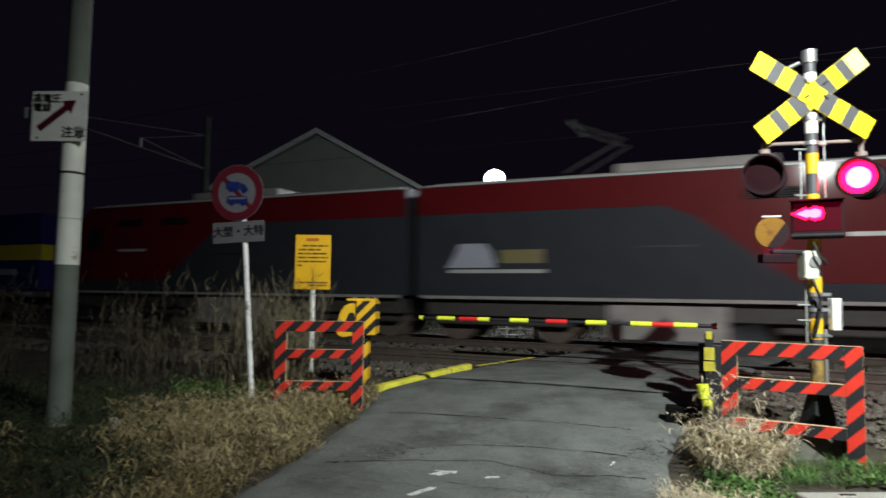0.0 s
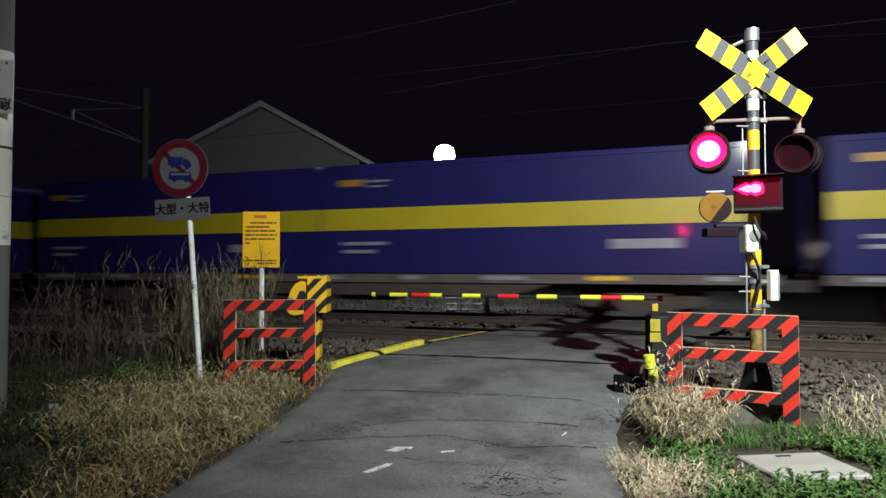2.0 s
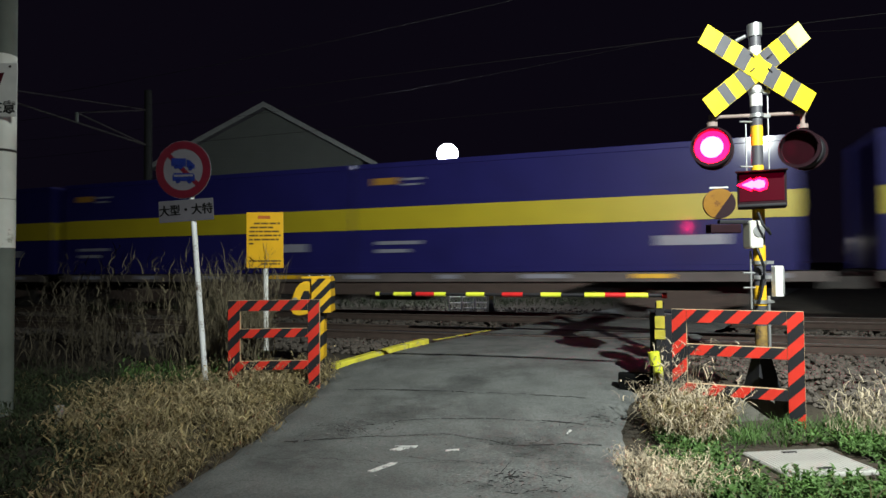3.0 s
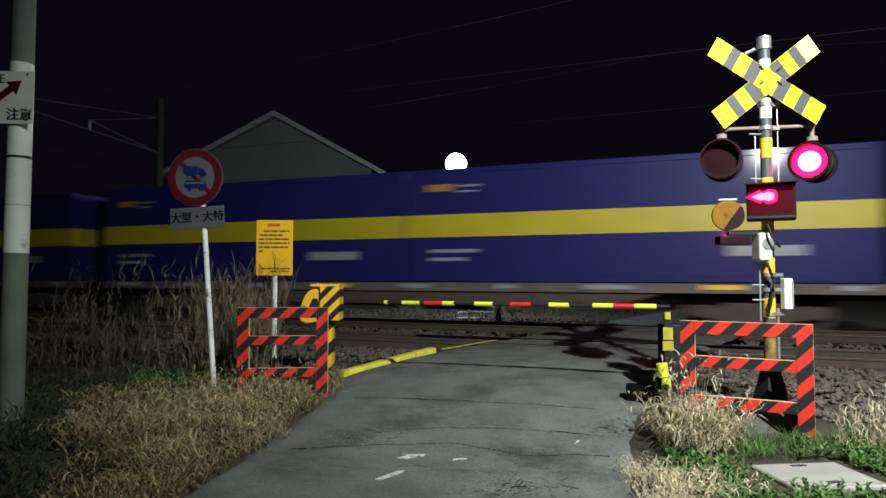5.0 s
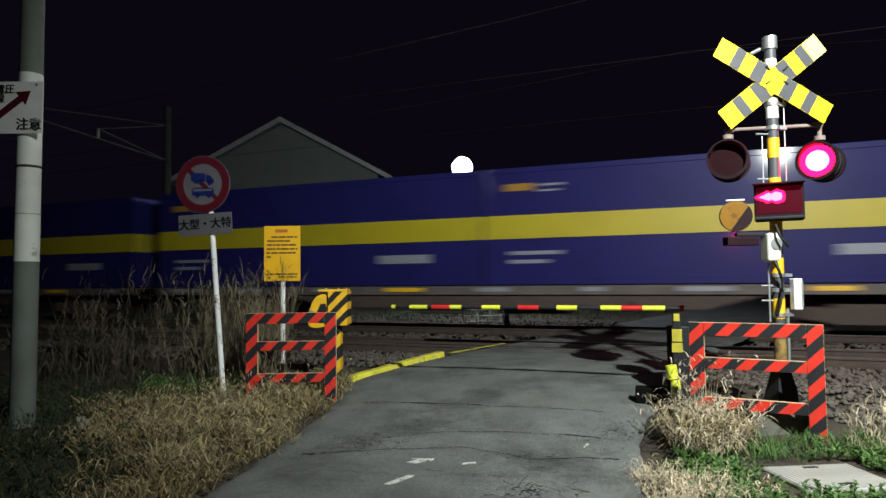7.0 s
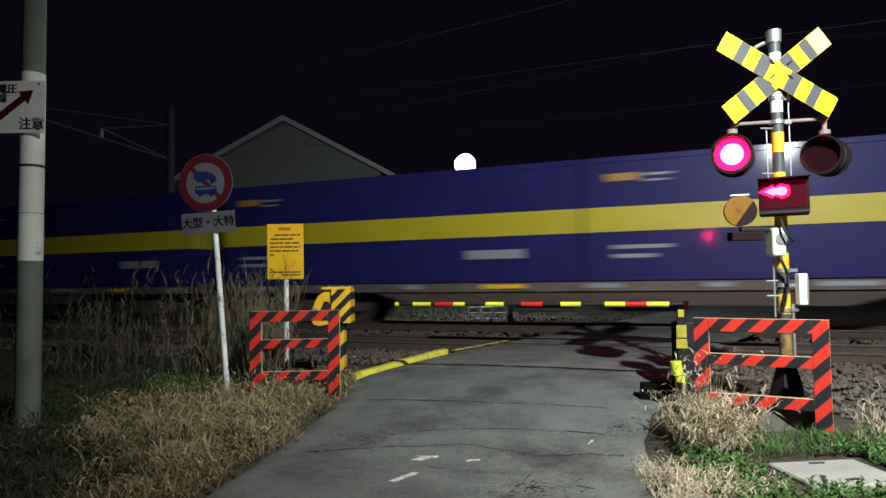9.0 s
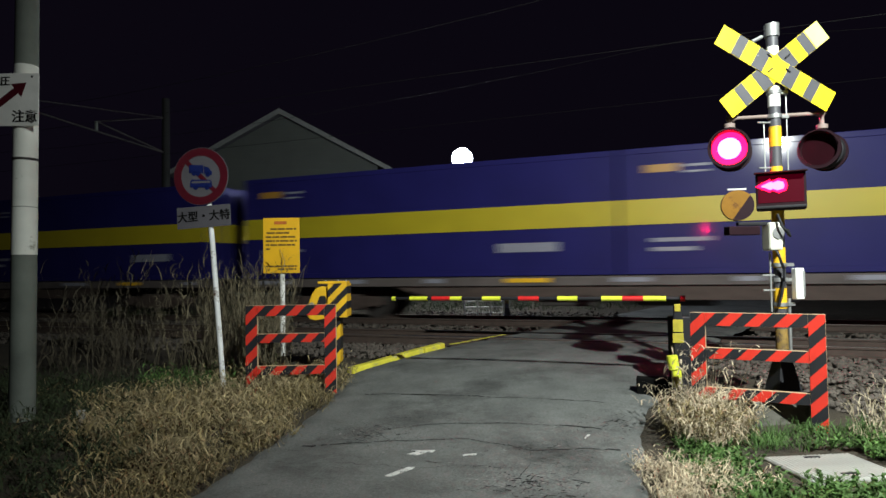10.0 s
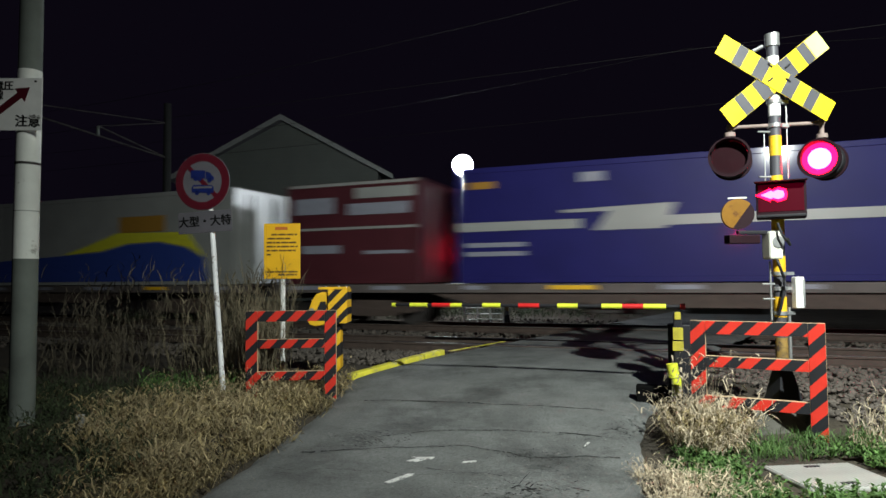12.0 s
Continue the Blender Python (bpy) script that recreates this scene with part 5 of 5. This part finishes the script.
def build_grass():
    # straw on the bank beside the road, thicker towards the asphalt edge and the guard frame
    def bank(x, y):
        e = road_left(y) - x
        if e < 0.03 or over(x, y) > 7.9:
            return 0
        wide = 0.12 + 1.6 * smooth(4.0, 6.5, y)
        return (0.95 - 0.93 * smooth(wide, wide + 0.7, e)) * (0.10 + 0.90 * smooth(-0.3, 0.2, noise.noise((x * 2.2, y * 2.2, 2))))

    def weedy(x, y):
        return 0.95 * smooth(0.25, 1.2, road_left(y) - x - 0.8 * smooth(4.5, 6.5, y))
    def clumpy(x, y):
        return bank(x, y) * smooth(-0.10, 0.30, noise.noise((x * 1.7, y * 1.7, 12)))
    spots = scatter(720, -6.2, -1.2, 2.6, 8.2, bank)
    sprays("straw_clump", tufts(scatter(110, -4.4, -1.2, 2.6, 7.6, clumpy), 11, 0.13, 0.10, 0.30, 0.95, 0.005, 0.45), 5, 0.15, 0.011, M_STRAW,
           "coarse bent straw clumps standing above the bank", "dry grass", 1.5)
    sprays("dead_leaf_clump", tufts(scatter(110, -4.8, -1.3, 2.6, 7.8, clumpy), 9, 0.15, 0.08, 0.26, 1.0, 0.005, 0.4), 6, 0.13, 0.016, M_DRY,
           "broad brown dead grass leaves on the bank", "dry grass", 1.4)
    sprays("dry_grass", tufts(spots, 7, 0.17, 0.06, 0.22, 1.2, 0.004), 5, 0.105, 0.0085, M_DRY,
           "matted curling straw-coloured grass along the road edge", "dry grass", 1.5)
    sprays("dry_grass", tufts(spots[::3], 5, 0.16, 0.10, 0.26, 1.1, 0.0035), 4, 0.12, 0.0075, M_STRAW,
           "bleached loose straw lying over the bank", "dry grass", 1.5)
    sprays("foxtails", tufts(spots[::5], 3, 0.15, 0.20, 0.36, 0.7, 0.003), 1, 0.07, 0.010, M_STRAW,
           "nodding seed heads over the dry grass", "dry grass", 1.7, 1.0, (0.7, 1.3))
    sprays("weeds", tufts(scatter(1250, -8.5, -1.5, 2.6, 8.4, weedy), 7, 0.17, 0.08, 0.30, 0.9, 0.004), 6, 0.09, 0.011, M_OLIVE,
           "low dark green weeds on the bank", "weeds", 1.3)
    sprays("weeds", tufts(scatter(40, -3.6, -2.3, 7.4, 8.0, lambda x, y: 1), 10, 0.15, 0.12, 0.36, 0.7, 0.004), 7, 0.075, 0.013, M_GREEN,
           "green weeds at the foot of the road sign", "weeds", 1.2)
    # tall seeded grass behind the sign and over the bank
    sprays("tall_grass", tufts(scatter(36, -3.4, -2.2, 7.6, 8.9, lambda x, y: 1), 12, 0.22, 0.6, 1.50, 0.16, 0.005, 0.05), 7, 0.30, 0.008, M_STALK,
           "tall brown grass behind the road sign", "tall grass", 0.9, 0.15, (0.12, 0.55))
    sprays("seed_plumes", tufts(scatter(16, -3.4, -2.2, 7.7, 8.8, lambda x, y: 1), 5, 0.16, 1.0, 1.6, 0.2, 0.004, 0.05), 2, 0.14, 0.018, M_STALK,
           "nodding seed plumes on tall grass", "tall grass", 1.6, 0.95, (0.6, 1.1))
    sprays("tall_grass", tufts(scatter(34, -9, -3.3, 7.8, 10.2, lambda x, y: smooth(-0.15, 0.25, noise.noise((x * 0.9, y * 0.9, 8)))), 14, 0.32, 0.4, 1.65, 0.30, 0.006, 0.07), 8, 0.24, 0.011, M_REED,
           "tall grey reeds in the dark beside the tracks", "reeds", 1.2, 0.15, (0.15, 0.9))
    sprays("seeded_grass", tufts(scatter(30, -2.8, -1.3, 6.3, 7.2, lambda x, y: 1 if road_left(y) - x > 0.3 else 0), 8, 0.16, 0.20, 0.46, 0.5, 0.0035), 4, 0.08, 0.011, M_STRAW,
           "bent seeded grass in front of the guard frame", "dry grass", 1.6, 0.4)
    # right verge
    clump = [(2.00, 5.36, 1.0), (2.12, 5.50, 1.1), (2.18, 5.28, 1.1), (2.06, 5.60, 0.8), (2.26, 5.58, 0.9), (2.08, 5.12, 0.8), (2.20, 5.72, 0.7), (2.00, 5.48, 0.8), (2.30, 5.40, 0.9)]
    sprays("dry_grass", tufts(clump, 52, 0.18, 0.10, 0.42, 0.7, 0.0042), 6, 0.105, 0.0085, M_PALE,
           "bushy clump of bleached grass by the guard frame", "dry grass", 1.5)
    sprays("dry_grass", tufts(clump, 40, 0.19, 0.08, 0.34, 0.8, 0.004), 7, 0.085, 0.012, M_DRY,
           "brown dead leaves in the grass clump", "dry grass", 1.5)
    sprays("foxtails", tufts(clump[1:], 8, 0.14, 0.46, 0.78, 0.28, 0.0035, 0.10), 2, 0.08, 0.013, M_PALE,
           "nodding bleached seed heads above the clump", "dry grass", 1.7, 0.96, (0.6, 1.2))
    sprays("dry_grass", tufts([(1.45, 4.25, 0.9), (1.65, 4.35, 1.0), (1.85, 4.2, 0.9), (1.6, 4.05, 0.8), (1.52, 4.5, 0.6), (1.42, 4.62, 0.5), (1.40, 4.02, 0.7)], 70, 0.17, 0.06, 0.19, 1.2, 0.0035), 6, 0.07, 0.006, M_PALE,
           "flattened bleached grass at the asphalt edge", "dry grass", 1.3)
    sprays("dry_grass", tufts(scatter(30, 3.2, 4.8, 4.85, 5.5, lambda x, y: 1), 14, 0.18, 0.14, 0.46, 0.6, 0.004), 4, 0.13, 0.009, M_PALE,
           "dry grass between the concrete lid and the ballast", "dry grass", 1.2, 0.05, (0.2, 0.9))
    blades("dry_grass", *tufts(scatter(420, 1.2, 9.0, -4.0, 5.6, lambda x, y: 0.0 if x < road_right(y) + 0.1 or (1.4 < x < 4.2 and y > 3.6) else 1), 14, 0.25, 0.08, 0.26, 1.3, 0.014), M_DRY,
           "rough dry grass on the verge", "dry grass", curl=0.9)
    off_lid = lambda x, y: 0.0 if (abs(x - 2.66) < 0.50 and abs(y - 4.65) < 0.40) or x < road_right(y) + 0.22 else 1
    sprays("green_weeds", tufts(scatter(170, 1.7, 3.9, 3.7, 5.15, off_lid), 17, 0.11, 0.03, 0.13, 0.7, 0.004), 8, 0.042, 0.017, M_GREEN,
           "low leafy green weeds round the concrete lid", "weeds", 1.0, 0.2)
    blades("green_grass", *tufts(scatter(64, 2.2, 3.6, 4.95, 5.5, off_lid), 24, 0.13, 0.05, 0.17, 0.8, 0.008), M_GREEN,
           "green grass under the guard frame", "grass", curl=0.6)
    sprays("verge_grass", tufts(scatter(500, -10, 9, 17.6, 21, lambda x, y: 0.0 if road_left(y) - 0.2 < x < road_right(y) + 0.2 else 1), 5, 0.3, 0.1, 0.35, 0.6, 0.006), 4, 0.12, 0.014, M_OLIVE,
           "dull grass on the verge beyond the tracks", "dry grass", 1.2)


build_grass()


def build_ballast():
    """Crushed stone in and beside the tracks."""
    t = (1 + 5 ** 0.5) / 2
    ico = np.array([(-1, t, 0), (1, t, 0), (-1, -t, 0), (1, -t, 0), (0, -1, t), (0, 1, t), (0, -1, -t), (0, 1, -t), (t, 0, -1), (t, 0, 1), (-t, 0, -1), (-t, 0, 1)]) / 1.9
    tri = np.array([(0, 11, 5), (0, 5, 1), (0, 1, 7), (0, 7, 10), (0, 10, 11), (1, 5, 9), (5, 11, 4), (11, 10, 2), (10, 7, 6), (7, 1, 8),
                    (3, 9, 4), (3, 4, 2), (3, 2, 6), (3, 6, 8), (3, 8, 9), (4, 9, 5), (2, 4, 11), (6, 2, 10), (8, 6, 7), (9, 8, 1)])
    P = []
    for u0, u1, d0, d1, n, size in ((0.6, 11, 6.3, 9.0, 9500, 0.030), (-9, 11, 9.0, 13.2, 8500, 0.036), (-22, 11, 8.6, 17.2, 9000, 0.042), (-8, 2.2, 15.3, 17.6, 2500, 0.036)):
        u, d = RNG.uniform(u0, u1, n), RNG.uniform(d0, d1, n)
        for a, b in zip(u, d):
            p = ALONG * a + ACROSS * b
            if road_left(p.y) - 0.05 < p.x < road_right(p.y) + 0.05:
                continue
            if p.y < 6.05 and p.x < 3.6 or b < 6.7 - 0.25 * noise.noise((a, b, 0)) and p.x < 3.4:
                continue
            slope = smooth(6.2, 8.6, b)
            z = ground_z(p.x, p.y) - 0.02 - 0.155 * smooth(8.2, 8.9, b) * (1 - smooth(17.0, 17.8, b)) + 0.02 * slope
            P.append((p.x, p.y, z + RNG.uniform(-0.01, 0.025), size * RNG.uniform(0.6, 1.35)))
    P = np.array(P)
    n = len(P)
    jit = ico[None] * RNG.uniform(0.6, 1.25, (n, 12, 1)) * RNG.uniform(0.65, 1.3, (n, 1, 3))
    ang = RNG.uniform(0, 2 * pi, n)
    c, s_ = np.cos(ang)[:, None], np.sin(ang)[:, None]
    x = jit[:, :, 0] * c - jit[:, :, 1] * s_
    y = jit[:, :, 0] * s_ + jit[:, :, 1] * c
    V = np.stack([x, y, jit[:, :, 2] * 0.8], 2) * P[:, None, 3:4] + P[:, None, :3]
    F = (np.arange(n) * 12)[:, None, None] + tri[None]
    me = bpy.data.meshes.new("ballast")
    me.from_pydata(V.reshape(-1, 3).tolist(), [], F.reshape(-1, 3).tolist())
    me.materials.append(M_STONE)
    tagged(new("ballast", me), "brown-grey crushed stone ballast around the tracks", "ballast", kind="stuff")


build_ballast()


def build_kerb():
    pts = [(-1.32, 8.42), (-0.40, 9.46), (-0.12, 9.86)]
    k = thing("kerb", pose(0, 0, 0), "raised concrete kerb painted yellow at the crossing edge", "kerb", kind="structure")
    for (x0, y0), (x1, y1), g in ((pts[0], pts[1], 0.03), (pts[1], pts[2], 0.0)):
        za, zb = (-0.055, -0.012) if g else (-0.012, -0.005)
        z0, z1 = ground_z(x0, y0) + za, ground_z(x1, y1) + zb
        L = math.hypot(x1 - x0, y1 - y0) - g
        m = pose(x0, y0, z0 + 0.012, 0, -math.degrees(math.atan2(z1 - z0, L)), math.degrees(math.atan2(y1 - y0, x1 - x0)))
        part("kerb_block", box(B(), L / 2, 0, 0, L, 0.13, 0.15, m=m, bevel=0.018), M_KERB, k, "yellow painted kerb block")
    line = thing("edge_line", pose(0, 0, 0), "worn yellow painted line on the crossing edge", "road marking", kind="structure")
    m = pose(0.0, 10.0, 0.008, 0, 0, math.degrees(math.atan2(1.4, 0.98)))
    for i in range(6):
        part("line_patch", box(B(), 0.16 + 0.29 * i, 0, 0, 0.25 - 0.02 * (i % 3), 0.085 - 0.012 * (i % 2), 0.004, m=m), M_KERB, line)


build_kerb()


M_SCRAP = mat("worn_road_paint", (0.55, 0.55, 0.53), 0.8, scale=14, dirt=(0.11, 0.11, 0.11), dirt_amount=0.16)


def build_marks():
    """Scraps of old white paint on the asphalt."""
    for pts, cx, cy in (([(-0.10, -0.05), (-0.02, -0.075), (0.02, -0.03), (0.10, 0.0), (0.115, 0.045), (-0.07, 0.05), (-0.03, 0.01)], -0.24, 5.02),
                        ([(-0.10, -0.10), (-0.06, -0.115), (0.09, 0.06), (0.10, 0.085), (0.05, 0.085), (-0.02, 0.0)], -0.36, 4.56),
                        ([(-0.05, -0.02), (0.05, 0.0), (0.06, 0.03), (-0.04, 0.015)], 0.14, 4.93), ([(-0.02, -0.06), (-0.02, -0.07), (0.05, 0.05), (0.03, 0.06)], 1.12, 5.35)):
        bm = prism(B(), pts, -0.003, 0.003)
        bm.transform(pose(0, 0, 0, -90))
        z = ground_z(cx, cy) + 0.030
        ob = part("road_paint", bm, M_SCRAP)
        ob.matrix_world = pose(cx, cy, z, 0, 0, 0)
        tagged(ob, "worn scrap of white paint on the asphalt", "road marking", "scraps of road paint", "structure")


build_marks()


def concrete_lid():
    t = thing("drain_cover", pose(2.71, 4.62, -0.308, 0, 0, 6), "ribbed pale concrete drain cover set in the grass", "drain cover")
    slab = part("slab", box(B(), 0, 0, 0.0, 0.68, 0.54, 0.09, bevel=0.012), M_LID, t, "pale concrete slab")
    me = mesh_of("rib", box(B(), 0, 0, 0, 0.018, 0.52, 0.006, bevel=0.002), M_LID)
    for i in range(21):
        r = new("rib", me)
        r.parent = slab
        r.matrix_local = pose(-0.322 + i * 0.0322, 0, 0.0465)
    for y in (-0.18, 0.20):
        part("slot", box(B(), 0.0, y, 0.0475, 0.12, 0.025, 0.014, bevel=0.002), M_BLACK, slab, "dark lifting slot")


M_LID = mat("pale_concrete", (0.36, 0.355, 0.33), 0.9, var=0.15, scale=4, bump=0.4, dirt=(0.3, 0.28, 0.24), dirt_amount=0.05)
concrete_lid()


def stake(m):
    t = thing("stake", m, "short pale boundary stake in the grass", "stake")
    part("shaft", box(B(), 0, 0, 0.04, 0.055, 0.055, 0.24, bevel=0.006), M_LID, t)
    part("cap", box(B(), 0, 0, 0.167, 0.060, 0.056, 0.014, bevel=0.004), M_LID, t)


stake(pose(-3.42, 5.9, -0.24))


def flangeways():
    """Dark grooves beside the rails where the road crosses."""
    for d0 in (NEAR_TRACK, FAR_TRACK):
        for s in (-1, 1):
            y = d0 + s * (GAUGE / 2 - 0.045)
            p = ACROSS * y
            g = part("flangeway", box(B(), 0, 0, 0, 6.2, 0.07, 0.004), M_BLACK)
            c = ALONG * (-2.2 + 0.25 * (y - 10)) + p
            g.matrix_world = pose(c.x, c.y, 0.0035 - 0.0, 0, 0, -TURN)
            tagged(g, "dark flangeway groove beside the rail", "groove", kind="structure")


flangeways()


def overhead_wires():
    """Contact and catenary wires over both tracks, with their droppers and masts."""
    for d, z in ((NEAR_TRACK, 4.85), (FAR_TRACK, 4.85)):
        t = thing("overhead_line", spot(0, d, 0), "thin overhead contact line above the railway", "overhead wire", "overhead lines")
        part("contact_wire", rod(B(), (-70, 0, z), (60, 0, z), 0.005, n=6), M_WIRE, t)
        pts = []
        for k in range(-2, 2):
            pts += [(k * 32 + 3.2 * i, 0, z + 0.55 + 0.75 * ((i - 5) / 5) ** 2) for i in range(10)]
        part("catenary_wire", tube(B(), pts, 0.005), M_WIRE, t)
    for u in (-17.8, -49.8, 14.2, 46.2):
        mst = thing("overhead_mast", spot(u, FAR_TRACK + 2.9, 0), "concrete overhead line mast with bracket arms", "overhead mast", "overhead line masts")
        part("pole", rod(B(), (0, 0, -0.4), (0, 0, 7.6), 0.17, 0.13, 20), M_FARPOLE, mst)
        for dy in (2.9, 6.7):
            part("bracket_arm", rod(B(), (0, 0, 5.6), (0, -dy, 6.15), 0.03, n=8), M_DARKSTEEL, mst)
            part("stay", rod(B(), (0, 0, 6.9), (0, -dy, 6.15), 0.02, n=8), M_DARKSTEEL, mst)
            part("insulator", rod(B(), (0, -dy, 6.15), (0, -dy, 5.85), 0.05, n=10), M_POLE_GREY, mst)


overhead_wires()


def far_fence(m):
    t = thing("pipe_fence", m, "low white pipe fence beyond the tracks", "fence")
    for i in range(4):
        part("upright", rod(B(), (0.36 * i, 0, -0.3), (0.36 * i, 0, 0.62), 0.022, n=8), M_WHITE, t)
    for k in range(4):
        part("pipe", rod(B(), (0, 0, 0.1 + 0.16 * k), (1.08, 0, 0.1 + 0.16 * k), 0.014, n=8), M_WHITE, t)


far_fence(pose(0.42, 17.6, -0.12, 0, 0, -6))


def street_lamp_behind():
    """The lamp that lights the crossing, on its pole."""
    x, y, z = STREET
    t = thing("street_lamp", pose(x, y, z), "street lamp on a grey pole lighting the crossing", "street lamp")
    part("pole", rod(B(), (0.9, -1.2, -z - 0.5), (0.9, -1.2, 0.9), 0.1, 0.07, 18), M_POLE_GREY, t)
    part("arm", rod(B(), (0.9, -1.2, 0.55), (0, 0, 0.22), 0.03, n=10), M_STEEL, t)
    part("head", box(B(), 0, 0, 0.20, 0.28, 0.6, 0.10, bevel=0.03), M_GREYSTEEL, t)


street_lamp_behind()

# SECTION KEYS


def motions():
    times = [0.5 * i for i in range(25)]
    for ob, off, z in MOVING:
        walk(ob, [(t, spot(LEAD + SPEED * t + off + float(np.interp(t, SLIP_T, SLIP_U)), FAR_TRACK, z)) for t in times])
    # the two red lamps flash in turn every 0.6 s
    flips = [0.25 + 0.6 * i for i in range(20)]
    for hs in (heads, far_heads):
        for side, pair in zip((-1, 1), hs):
            for (head, m), lit in zip(pair, (M_LIT_RED, M_LIT_REAR) if hs is heads else (M_LIT_DISTANT, M_LIT_DISTANT)):
                rotor = lamp_rotor(head, lit)
                turn = 0 if side == 1 else 180
                at = lambda a: m @ pose(0, -0.10, 0, 0, 0, a)
                rows = [(0, at(turn))]
                for f in flips:
                    if f > 11.9:
                        break
                    first_step = math.floor(f * 30 + 1e-6) - (0 if f % 0.5 < 0.1 else 2)
                    for i in range(4):
                        rows.append(((first_step + i) / 30, at(turn + 60 * i)))
                    turn += 180
                rows.append((12.0, at(turn)))
                walk(rotor, rows)


motions()
